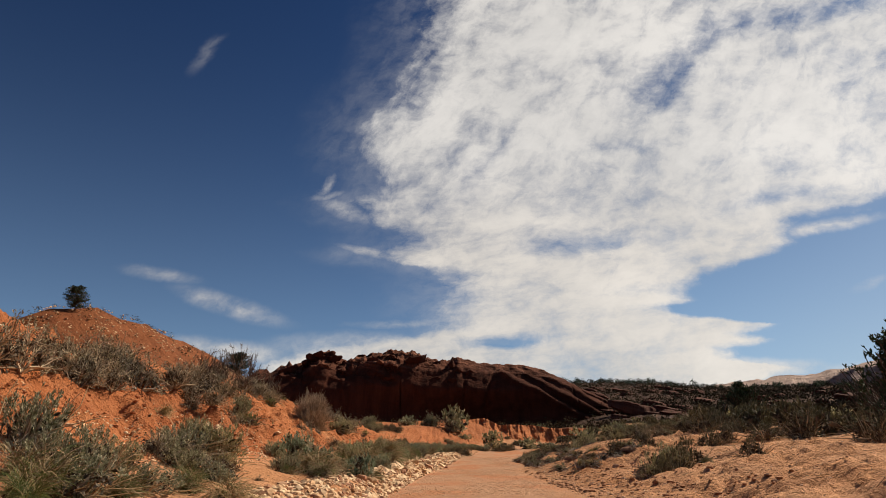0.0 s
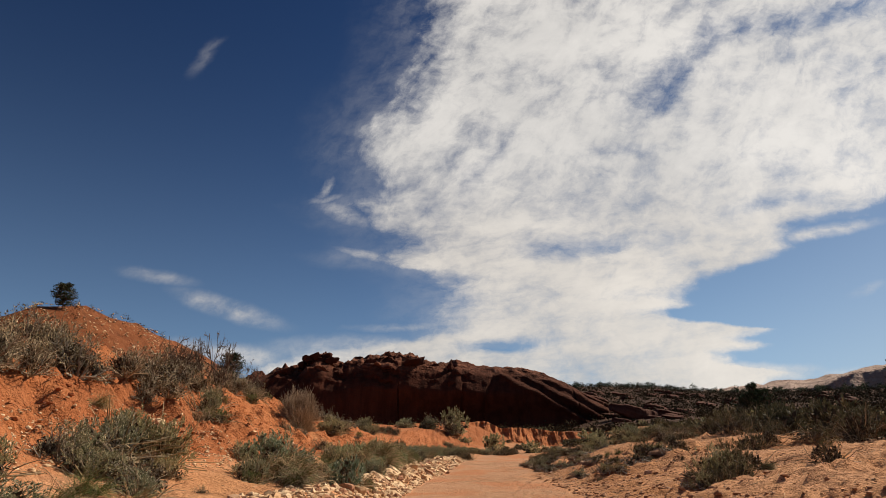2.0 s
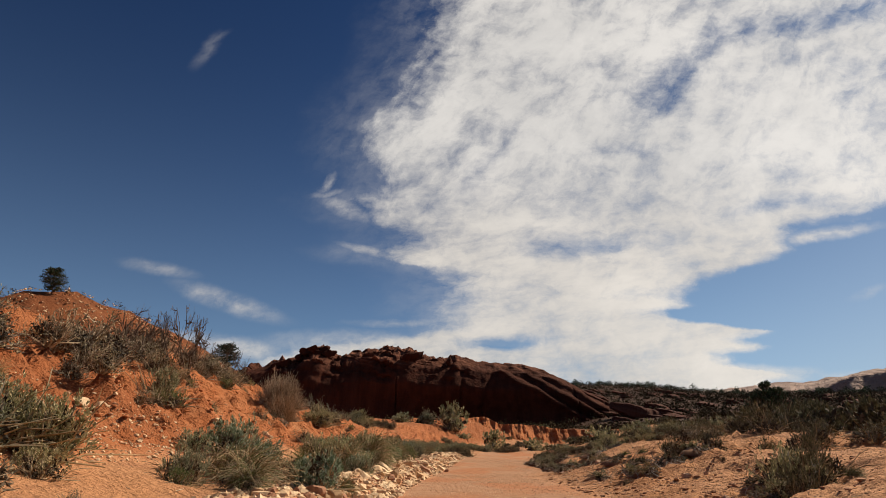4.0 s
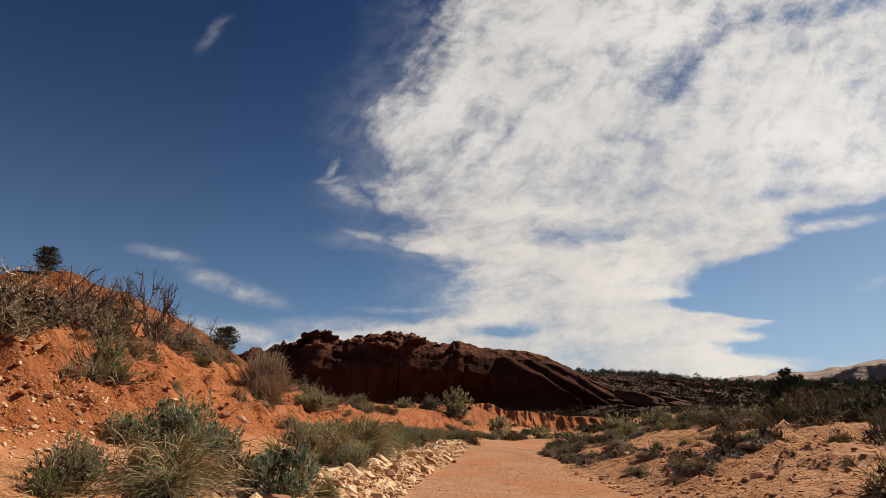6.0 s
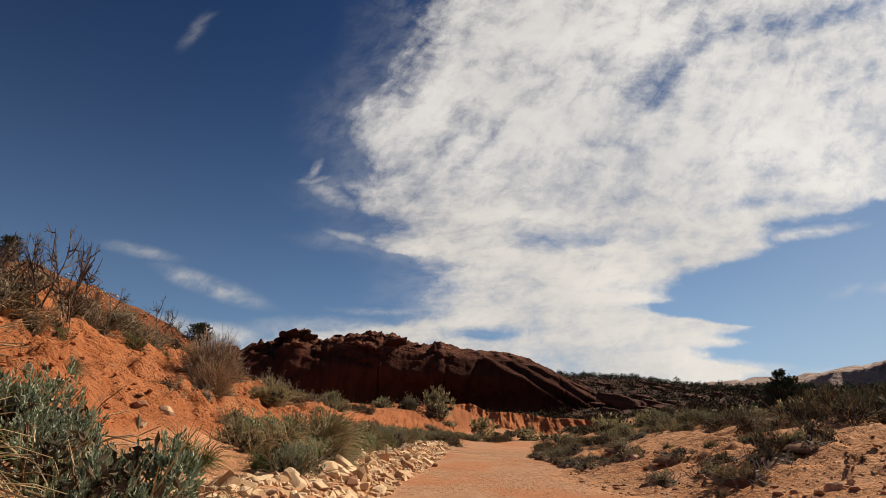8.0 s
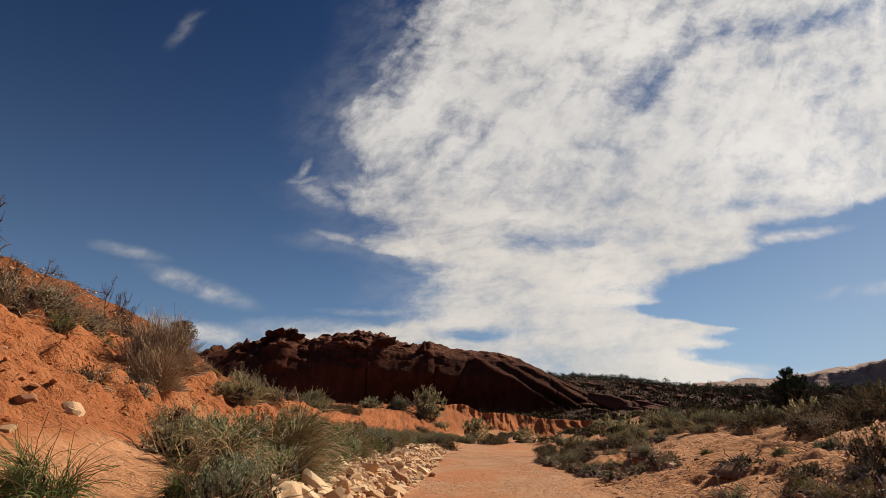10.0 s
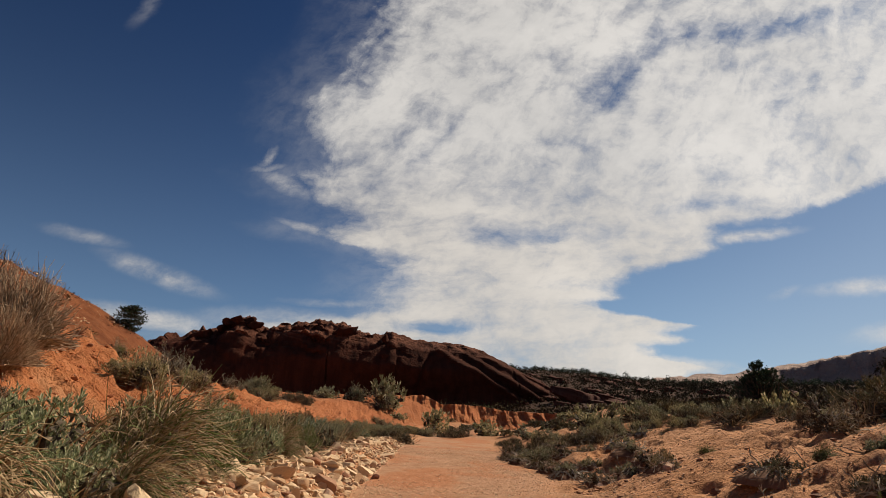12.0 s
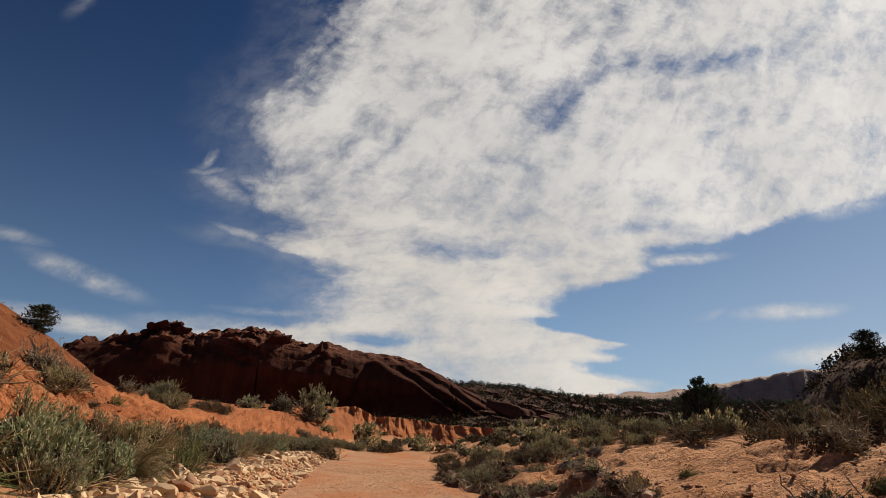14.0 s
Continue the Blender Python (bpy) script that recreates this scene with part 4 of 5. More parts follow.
def sprawl(seed, mat, far=False):
    """A low, wind-laid shrub on a hummock: crooked bare stems, leafy shoots on top and litter darkened for shade
    beneath.
    """
    rs = np.random.RandomState(seed)
    ob = root("sprawling_shrub")
    n = 10 if far else 34
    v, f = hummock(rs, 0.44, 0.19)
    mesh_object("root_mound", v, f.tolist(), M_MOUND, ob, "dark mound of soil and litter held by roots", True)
    main = arcs(rs, n, 55, 95, 0.58, -0.15, 6, 0.3, 0.45)
    main[:, :, 2] += 0.19 * np.clip(1 - (np.hypot(main[:, :, 0], main[:, :, 1]) / 0.5) ** 2, 0, 1)
    twig = branchlets(main, rs, n * 3, 0.12, 3, 0.25, 1.0, 0.9, 0.1)
    mesh_object("stem_tangle", *join(tubes(main, taper(main, 0.017, 0.006)), tubes(twig, taper(twig, 0.007, 0.003))), M_DRIFT, ob, "bare silver-grey stems")
    at, out = lobed(rs, 30 if far else 130, 7, 0.38, 0.14, 0.24, 0.10)
    v, f = shoots(at, out, rs, 11 if far else 17, 0.14 if far else 0.085, 0.075 if far else 0.034, 0.45 if far else 0.34, 0.4)
    mesh_object("foliage", v, f.tolist(), mat, ob)
    # litter below the shoots, its dark tone part shade
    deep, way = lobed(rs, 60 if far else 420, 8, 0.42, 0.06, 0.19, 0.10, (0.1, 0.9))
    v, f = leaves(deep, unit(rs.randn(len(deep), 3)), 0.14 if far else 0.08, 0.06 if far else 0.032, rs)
    mesh_object("dead_foliage", v, f.tolist(), M_SHADED_DUFF, ob, "brown dead leaves under the stems, darkened for the shade there")
    return ob


def grass(seed, mat, n=430, length=0.62, droop=-1.3, name="dry_grass_clump", mixed=0.25):
    """A heap of long stalks that hang over from a raised crown, laid to one side by flood and wind."""
    rs = np.random.RandomState(seed)
    ob = root(name)
    tufts, k = 22, 5
    sweep = np.radians(rs.normal(-30, 60, tufts))
    a, r = rs.uniform(0, 6.3, tufts), 0.30 * np.sqrt(rs.rand(tufts))
    crown = np.stack([np.cos(a) * r, np.sin(a) * r, 0.26 * (1 - (r / 0.36) ** 2) * rs.uniform(0.5, 1.2, tufts)], 1)
    bend = droop * rs.uniform(0.5, 1.3, tufts)
    which = rs.randint(0, tufts, n)
    az, inc = sweep[which] + rs.randn(n) * 0.42, np.radians(rs.uniform(22, 92, n))
    ln = length * rs.uniform(0.4, 1.15, n)
    p = np.zeros((n, k, 3))
    p[:, 0] = crown[which] + rs.randn(n, 3) * [0.05, 0.05, 0.03]
    way = np.stack([np.sin(inc) * np.cos(az), np.sin(inc) * np.sin(az), np.cos(inc)], 1)
    for j in range(1, k):
        p[:, j] = p[:, j - 1] + way * (ln / (k - 1))[:, None]
        fall = (bend[which] / (k - 1))[:, None] * [0, 0, 1.0]
        way = unit(way + fall + rs.randn(n, 3) * 0.10)
    p[:, :, 2] = np.maximum(p[:, :, 2], 0.01 + 0.05 * rs.rand(n, 1))
    fresh = rs.rand(n) < mixed
    dry = p[~fresh]
    v, f = tubes(dry, taper(dry, 0.0052, 0.0024), 3)
    mesh_object("blade_tuft", v, f.tolist(), mat, ob)
    v, f = tubes(p[fresh], taper(p[fresh], 0.005, 0.0022), 3)
    mesh_object("fresh_blade_tuft", v, f.tolist(), M_GREEN, ob, "fresh green blades among the dry ones")
    # dark leaves in the crown, coloured as its shaded inside
    m = 170
    deep, way = lobed(rs, m, 6, 0.24, 0.03, 0.16, 0.13, (0.1, 0.9))
    v, f = leaves(deep, unit(rs.randn(m, 3)), 0.09, 0.03, rs)
    mesh_object("dead_foliage", v, f.tolist(), M_SHADED_DUFF, ob, "brown dead leaves inside the clump, darkened for its inner shade")
    return ob


def twiggy(seed, per=7, n=20, fine=6, length=0.52, far=False):
    """A rounded, many-stemmed grey brush: crooked stems, fine twigs, thin dull leaf and a dark inside."""
    rs = np.random.RandomState(seed)
    ob = root("bare_brush")
    main = arcs(rs, n, 4, 88, length, 0.15, 5, crook=0.28)
    main *= (0.75 + 0.3 * rs.rand(n))[:, None, None]
    second = branchlets(main, rs, n * 4, 0.2, 3, 0.3, 1.0, 0.85, 0.1)
    third = branchlets(second, rs, n * fine, 0.11, 2, 0.2, 1.0, 0.8, 0.1)
    mesh_object("stem_tangle", *join(tubes(main, taper(main, 0.015, 0.005)), tubes(second, taper(second, 0.006, 0.003)), tubes(third, taper(third, 0.0035, 0.002))), M_TWIG, ob)
    v, f = rosettes(second[:, -1], unit(second[:, -1] - second[:, 0]), rs, per, 0.05, 0.065 if far else 0.034)
    mesh_object("foliage", v, f.tolist(), M_DULL, ob)
    # inner leaves coloured dark, as the shade among the twigs
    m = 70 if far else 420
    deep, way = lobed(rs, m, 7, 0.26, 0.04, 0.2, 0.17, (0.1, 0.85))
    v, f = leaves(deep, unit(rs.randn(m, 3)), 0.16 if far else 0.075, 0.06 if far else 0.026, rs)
    mesh_object("dead_foliage", v, f.tolist(), M_SHADED_DUFF, ob, "brown dead leaves inside the bush, darkened for its inner shade")
    return ob


def tumble(seed):
    """A dense dome of fine tan stalks that arch out from a dark heart."""
    rs = np.random.RandomState(seed)
    ob = root("tan_stalk_bush")
    st = arcs(rs, 1500, 0, 98, 0.56, -0.45, 5, 0.3, 0.2)
    tw = branchlets(st, rs, 2600, 0.15, 3, 0.35, 1.0, 0.5, 0.1)
    mesh_object("stalk_tuft", *join(tubes(st, taper(st, 0.0042, 0.0024)), tubes(tw, taper(tw, 0.003, 0.0018))), M_TAN, ob)
    # the heart's shade, put into the colour of its leaves
    deep, way = lobed(rs, 1100, 6, 0.22, 0.06, 0.24, 0.17, (0.1, 0.95))
    v, f = leaves(deep, unit(rs.randn(1100, 3)), 0.09, 0.02, rs)
    mesh_object("dead_foliage", v, f.tolist(), M_SHADED_DUFF, ob, "brown dead leaves inside the bush, darkened for its inner shade")
    return ob


def dead_tree(seed):
    rs = np.random.RandomState(seed)
    ob = root("dead_juniper")
    trunk = arcs(rs, 3, 3, 24, 0.7, 0.5, 8, 0.05, 0.26)
    limb = branchlets(trunk, rs, 20, 0.34, 6, 0.35, 1.0, 1.05, 0.14)
    bough = branchlets(limb, rs, 80, 0.2, 4, 0.25, 1.0, 0.8, 0.1)
    spray = branchlets(bough, rs, 420, 0.09, 3, 0.2, 1.0, 0.7, 0.05)
    mesh_object("trunk", *join(tubes(trunk, taper(trunk, 0.019, 0.010), 6)), M_BARK, ob)
    mesh_object("branchwork", *join(tubes(limb, taper(limb, 0.011, 0.006), 5), tubes(bough, taper(bough, 0.006, 0.003), 4), tubes(spray, taper(spray, 0.003, 0.0015))), M_BARK, ob)
    return ob


def juniper(seed, shape="cone", leaf=13000, name="juniper_tree"):
    """One metre high; scaled where it stands."""
    rs, count = np.random.RandomState(seed), 460 if shape == "cone" else 230
    ob = root(name)
    trunk = np.stack([np.cumsum(rs.randn(7) * 0.008), np.cumsum(rs.randn(7) * 0.008), np.linspace(-0.02, 0.9, 7)], 1)[None]
    h = rs.uniform(0.03, 0.95, count) ** (1.15 if shape == "cone" else 0.9)
    az = rs.uniform(0, 2 * math.pi, count)
    if shape == "cone":
        reach = 0.36 * (1 - h) ** 0.85 * (0.6 + 0.5 * rs.rand(count)) + 0.012
        lift = 1.3
    else:
        reach = 0.46 * np.sqrt(np.clip(1 - ((h - 0.5) / 0.52) ** 2, 0.03, 1)) * (0.65 + 0.45 * rs.rand(count))
        lift = 0.25
    b = np.zeros((count, 4, 3))
    for j, f in enumerate((0, 0.35, 0.7, 1.0)):
        b[:, j] = np.stack([np.cos(az) * reach * f, np.sin(az) * reach * f, h + reach * lift * f * f - 0.05 * f], 1)
    if shape == "cone":            # several leaders of unequal height
        lead = rs.randint(0, 4, count)
        off = np.array([[0, 0, 1.0], [0.15, 0.05, 0.86], [-0.15, 0.06, 0.80], [0.02, -0.15, 0.76]])[lead]
        b = b * [[[0.85, 0.85, 1]]]
        b[:, :, :2] += off[:, None, :2] * np.clip(1.2 - b[:, :, 2:3] * 0.4, 0, 1)
        b[:, :, 2] *= off[:, None, 2]
    sp = branchlets(b, rs, 3200, 0.055, 3, 0.1, 1.0, 0.4, 0.7) if shape == "cone" else branchlets(b, rs, 1900, 0.07, 3, 0.15, 1.0, 0.7, 0.3)
    mesh_object("trunk", *join(tubes(trunk, taper(trunk, 0.03, 0.006), 6), tubes(b, taper(b, 0.008, 0.003))), M_BARK, ob)
    base, way = along(sp, rs, leaf, 0.0, 1.0)
    v, f = leaves(base, unit(way + rs.randn(leaf, 3) * 0.5 + [0, 0, 0.55]), (0.026 if shape == "cone" else 0.034) * rs.uniform(0.6, 1.4, leaf), 0.012 if shape == "cone" else 0.017, rs)
    mesh_object("crown", v, f.tolist(), M_JUNIPER, ob)
    return ob


M_TAN = plant_material("tan_stalks", (0.22, 0.16, 0.11), (0.48, 0.37, 0.26), (0.15, 0.11, 0.075), 0.05, 0.85)
M_DRIFT = plant_material("driftwood_stems", (0.16, 0.13, 0.10), (0.38, 0.33, 0.26), (0.50, 0.44, 0.35), 0.0, 0.85)
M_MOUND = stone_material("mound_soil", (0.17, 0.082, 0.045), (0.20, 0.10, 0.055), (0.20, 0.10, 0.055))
# dead leaves, darkened to give the plants a shaded inside
M_SHADED_DUFF = plant_material("shaded_dead_leaves", (0.045, 0.034, 0.023), (0.10, 0.075, 0.05), (0.17, 0.13, 0.085), 0.0, 0.9)
M_DULL = plant_material("dull_leaves", (0.11, 0.095, 0.054), (0.28, 0.245, 0.15), (0.40, 0.34, 0.22), 0.08, 0.85)

KINDS = {
    "sage": ([sage(k, M_SAGE) for k in (1, 2, 3)], "grey-green sagebrush growing on the sandy bank", "shrub", "sagebrush"),
    "teal": ([sage(k, M_TEAL, 215, 20, 0.036, "blue_sage_bush") for k in (11, 12)], "dense blue-green sagebrush beside the stones", "shrub", "blue sagebrush"),
    "green": ([sage(k, M_GREEN, 120, 18, 0.034, "green_shrub", 0.2) for k in (21, 22)], "low fresh green shrub in the sand", "shrub", "green shrubs"),
    "olive": ([sage(k, M_OLIVE, 110, 16, 0.038, "dark_scrub_bush") for k in (31, 32, 33)], "dark olive desert scrub bush", "shrub", "dark scrub"),
    "sprawl": ([sprawl(41, M_SAGE), sprawl(42, M_SAGE), sprawl(43, M_DULL), sprawl(44, M_OLIVE)], "low sprawling shrub with bare grey stems on sand", "shrub", "sprawling shrubs"),
    "grass": ([grass(51, M_STRAW), grass(52, M_STRAW), grass(53, M_STRAW, 430, 0.58, -1.7), grass(56, M_STRAW, 430, 0.66, -1.0, mixed=0.45)], "clump of dry straw-coloured grass", "grass", "dry grass"),
    "greengrass": ([grass(54, M_GREEN, 380, 0.6, -1.0, "green_grass_clump", 0.5), grass(57, M_STRAW, 380, 0.6, -1.0, "green_grass_clump", 0.62)], "clump of yellow-green grass", "grass", "green grass"),
    "brush": ([twiggy(61), twiggy(62, 9), twiggy(63, 4)], "grey-brown desert brush with few leaves", "shrub", "bare brush"),
    "tan": ([tumble(71), tumble(72)], "rounded bush of dry tan stalks", "shrub", "tan bushes"),
    "dead": ([dead_tree(81), dead_tree(82)], "small dead juniper with bare twisted branches", "tree", "dead junipers"),
    "cone": ([juniper(91, leaf=20000), juniper(92, leaf=20000)], "dark green pointed juniper tree", "tree", "junipers"),
    "round": ([juniper(95, "round"), juniper(96, "round")], "dark green rounded juniper tree", "tree", "junipers"),
}


@functools.cache
def extent(ob):
    """A plant's usual width and height, leaving out the few longest shoots."""
    p = np.concatenate([np.array([vert.co for vert in c.data.vertices]) for c in ob.children])
    return 2 * float(np.quantile(np.hypot(p[:, 0], p[:, 1]), 0.97)), float(np.quantile(p[:, 2], 0.997))


# the same kinds in coarser form, for where they stand far off
FAR_FORMS = {
    "sage": [sage(k, M_SAGE, 50, 13, 0.085, stalks=0, fill=60, far=True) for k in (5, 6)],
    "teal": [sage(15, M_TEAL, 50, 13, 0.085, "blue_sage_bush", stalks=0, fill=60, far=True)],
    "green": [sage(25, M_GREEN, 50, 13, 0.085, "green_shrub", stalks=0, fill=60, far=True)],
    "olive": [sage(k, M_OLIVE, 50, 13, 0.085, "dark_scrub_bush", stalks=0, fill=60, far=True) for k in (35, 36, 37)],
    "sprawl": [sprawl(45, M_OLIVE, True), sprawl(46, M_DULL, True)],
    "grass": [grass(55, M_STRAW, 110)],
    "brush": [twiggy(65, 4, 14, 4, far=True), twiggy(66, 5, 14, 3, far=True)],
}

SHRINK = {"sage": (0.92, 0.9), "teal": (0.92, 0.9), "olive": (0.9, 0.85), "green": (0.85, 0.7), "sprawl": (0.85, 0.95), "brush": (0.95, 0.9), "grass": (1.0, 0.85)}
_used, _turn = set(), np.random.RandomState(99)


def plant(kind, x, y, w, h=None, sink=0.03):
    """Sets a plant of a kind at x, y, about w metres wide and h high."""
    if kind == "brush" and x > 11.4:
        kind = "olive"
    forms, label, category, group = KINDS[kind]
    if y > (66 if x < 8 else 47) or x > 14.5 or x < -13:
        forms = FAR_FORMS.get(kind, forms)
    ob = forms[_turn.randint(len(forms))]
    wide, tall = extent(ob)
    h = h or w * 0.55
    near = forms is KINDS[kind][0]
    if near and w > (1.7 if kind == "brush" else 1.2) and (x < 10.5 or kind != "olive") and kind in ("sage", "teal", "olive", "green", "sprawl", "brush"):     # a large one is several grown together
        spin = _turn.uniform(0, 6.3)
        for k in range(3):
            a = spin + k * 2.1
            reach = w * (0.36 if kind == "sprawl" else 0.25)
            plant(kind, x + math.cos(a) * reach, y + math.sin(a) * reach, w * _turn.uniform(0.45, 0.6), h * _turn.uniform(0.75, 1.0), sink)
        return None
    if 10 < x and y < 50 and kind not in ("cone", "round"):
        w, h = w * 0.85, h * 0.8
    if -3 < x < 7 and 38 < y < 70 and x < path_right(y) + 1.0:
        h = h * 0.7
    if x > 2:
        w, h = w * SHRINK.get(kind, (1, 1))[0], h * SHRINK.get(kind, (1, 1))[1]
    else:
        w, h = (w * 0.95, h * 0.86) if kind == "brush" else (w * 1.08, h * 1.0) if kind == "tan" else (w * 1.04, h)
    sx = w / wide
    sz = h / tall if kind in ("cone", "round", "dead", "tan") else min(max(h / tall, sx * (0.4 if kind == "sprawl" else 0.6)), sx * (1.1 if kind == "sprawl" else 1.3))
    lean = _turn.uniform(-6, 6, 2)
    spin = _turn.uniform(-35, 35) if "grass" in kind else _turn.uniform(0, 360)
    place = pose(x, y, height_at(x, y) - sink, lean[0], lean[1], spin)
    m = place @ Matrix.Diagonal((sx, sx, sz, 1))
    if ob.name in _used:
        return copy_thing(ob, place @ Matrix.Diagonal((sx / ob.scale[0], sx / ob.scale[1], sz / ob.scale[2], 1)))
    _used.add(ob.name)
    ob.matrix_basis = m
    return tagged(ob, label, category, group)


# ---------------------------------------------------------------- plants that stand out: x, y, width, height
for spot in [(-8.17, 15.73, 3.01, 1.9), (-7.82, 13.4, 2.08, 1.39), (-7.89, 16.24, 1.45, 0.89), (-7.06, 10.77, 1.5, 1.04), (-6.9, 9.61, 1.38, 1.06),
             (-7.79, 18.45, 1.61, 0.8), (-7.67, 19.42, 1.68, 1.12), (-7.61, 20.21, 1.54, 1.16), (-6.17, 17.4, 0.99, 0.66), (-8.76, 16.7, 1.25, 1.11),
             (-7.49, 13.71, 1.11, 1), (-7.2, 17.39, 1.23, 0.75), (-7.27, 18.77, 1.19, 0.89), (-6.76, 17.48, 0.81, 0.68), (-7.82, 20.97, 1.51, 0.93),
             (-7.85, 24.27, 1.75, 0.81), (-8.04, 23.43, 1.68, 0.78), (-8.12, 27.34, 1.76, 0.88), (-8.98, 31.34, 2.15, 1.17), (-8.81, 32.49, 2.05, 1.02)]:
    plant("brush", *spot)
for spot in [(-1.6, 83.16, 2.88, 2.88), (-4.64, 10.9, 0.95, 0.58), (-4.36, 11.4, 1.24, 0.46), (-3.77, 11.14, 0.95, 0.51), (-3.16, 11.56, 0.3, 0.15),
             (-3.72, 24.87, 0.96, 0.88), (0.99, 78.32, 3.58, 2.56), (11.64, 23.86, 1.9, 0.85), (18.1, 38.5, 3.14, 2.45), (12.14, 32.98, 1.69, 1.13),
             (12.49, 22.91, 1.84, 2.04), (15.87, 30.06, 2.42, 2.12), (16.71, 36.33, 2.85, 2.49), (20.49, 45.42, 2.49, 1.6), (16.78, 35.91, 2.67, 2.4),
             (17.74, 38.87, 2.06, 2.06), (12.56, 42.8, 2, 1.11), (19.73, 46.45, 1.99, 0.85), (15.39, 37.07, 2.35, 1.37), (18.81, 39.31, 2.31, 2.08)]:
    plant("brush", *spot)
for spot in [(-4.54, 7.36, 0.92, 0.54), (-3.72, 24.71, 0.86, 0.55), (-3.85, 24.68, 0.73, 0.64), (-7.45, 13.7, 1.92, 1.66), (-7.78, 13.19, 1.76, 1.63),
             (-8.41, 16.31, 1.37, 1.52), (-7.6, 16.31, 1.19, 0.89), (-6, 40, 2.6, 1.45), (-6.6, 41.2, 2, 1.3), (-5.5, 25.4, 0.95, 0.95),
             (-4.2, 25.9, 0.8, 0.5), (-5.2, 26.4, 0.9, 0.7), (8.15, 34.5, 0.5, 0.5), (9.1, 30.3, 1.5, 0.9), (10.2, 31, 1.6, 1.3),
             (9.6, 31.8, 0.9, 0.5), (-6, 19.2, 0.8, 0.6)]:
    plant("brush", *spot)
for spot in [(-6.32, 20.22, 0.94, 0.75), (-5.29, 32.48, 1.16, 0.48), (-5.93, 52.35, 2.03, 2.03), (-4.2, 81.92, 2.52, 1.26), (1.26, 78.8, 3.61, 3.01),
             (-4.88, 7.68, 0.89, 0.73), (-4.41, 8.29, 0.84, 0.59), (-4.71, 12.28, 1.05, 0.7), (-4.45, 13.06, 0.98, 0.74), (-4.73, 11.42, 0.87, 0.48),
             (-4.93, 12.74, 0.54, 0.63), (-4.59, 13.25, 0.74, 0.56), (-3.94, 12.33, 0.5, 0.33), (-2.34, 40.8, 1.58, 1.05), (-1.28, 48.01, 1.64, 1.31),
             (-0.17, 51.52, 1.79, 1.07), (1.47, 64.84, 2.86, 1.43), (5.36, 72.21, 3.27, 2.18), (-1.09, 36.39, 1.06, 0.7), (-5.54, 38.88, 1.18, 0.67)]:
    plant("sage", *spot)
for spot in [(-2.94, 34.5, 1.37, 1.12), (-1.62, 41.11, 1.63, 1.08), (-1.08, 44.87, 1.92, 1.07), (0.44, 50.22, 2.87, 1.3), (3.65, 64.51, 2.72, 1.94),
             (-5.57, 53.03, 1.75, 2.04), (-4.55, 80.58, 2.14, 1.07), (-1.38, 82.8, 1.66, 1.66), (8.49, 65.67, 2.94, 1.23), (26.6, 57.83, 2.87, 2.15),
             (22.3, 55.45, 2.65, 1.1), (11, 32.69, 1.05, 0.37), (14.05, 40.33, 1.69, 0.74), (18.95, 41.9, 2.99, 1.74), (13.88, 35.96, 1.92, 1.5),
             (-4.17, 7.28, 0.82, 0.6), (-4.49, 9.38, 0.65, 0.46), (-4.8, 12.78, 1.09, 0.73), (-3.35, 14.4, 0.6, 0.5), (-3.6, 15, 0.55, 0.5)]:
    plant("sage", *spot)
for spot in [(-1.95, 20.6, 0.6, 0.45), (5.7, 17.4, 1.15, 0.95), (6.2, 17.9, 0.9, 0.75), (5.3, 16.8, 0.6, 0.5), (-3.55, 23.9, 0.85, 0.7), (-3.0, 23.2, 0.8, 0.6), (-2.6, 26.1, 1.15, 0.95), (-1.85, 28.2, 0.6, 0.5),
             (-2.75, 29.8, 1.15, 1), (-2.3, 34.2, 1, 0.95), (-5.1, 33.5, 1.19, 1.1), (-4.9, 32.6, 0.9, 0.8), (5, 37.4, 1.4, 0.8),
             (9.3, 43.3, 1.9, 0.9), (7.5, 45, 1.8, 0.9), (-2.9, 27.4, 0.8, 0.6)]:
    plant("sage", *spot)
for spot in [(-9.1, 33.44, 1.2, 1.7), (-7.8, 25.54, 1.7, 2.1), (-8.19, 25.06, 1.3, 1.9), (-8.44, 22.62, 1.3, 1.3), (-8.5, 23.9, 1.2, 1.2), (-8.5, 28.2, 1.2, 1.0)]:
    plant("dead", *spot)
for spot in [(-7.85, 23.5, 1.16, 0.52), (-4.82, 61.88, 2.72, 0.81), (1.29, 49.24, 1.69, 1.01), (6.02, 64.5, 1.91, 1.43), (-2.8, 46.06, 1.35, 1.13),
             (5.6, 62.36, 2.6, 1.49), (-1.64, 33.44, 0.68, 0.34), (13.37, 31.82, 2.22, 1.66), (11.82, 38.67, 1.9, 0.57), (11.31, 44.27, 1.9, 0.79),
             (13.68, 40.33, 1.74, 1.04), (15.79, 27.32, 3.09, 1.97), (12.47, 19.09, 2.03, 1.42), (9.77, 51.89, 1.86, 0.74), (13.34, 40.48, 1.72, 1.15),
             (13.52, 31.37, 1.74, 0.87), (10.05, 47.13, 1.9, 0.7), (12.24, 42.24, 1.3, 1.08), (13.08, 41.45, 1.29, 0.86), (-1.75, 23.9, 0.55, 0.46)]:
    plant("olive", *spot)
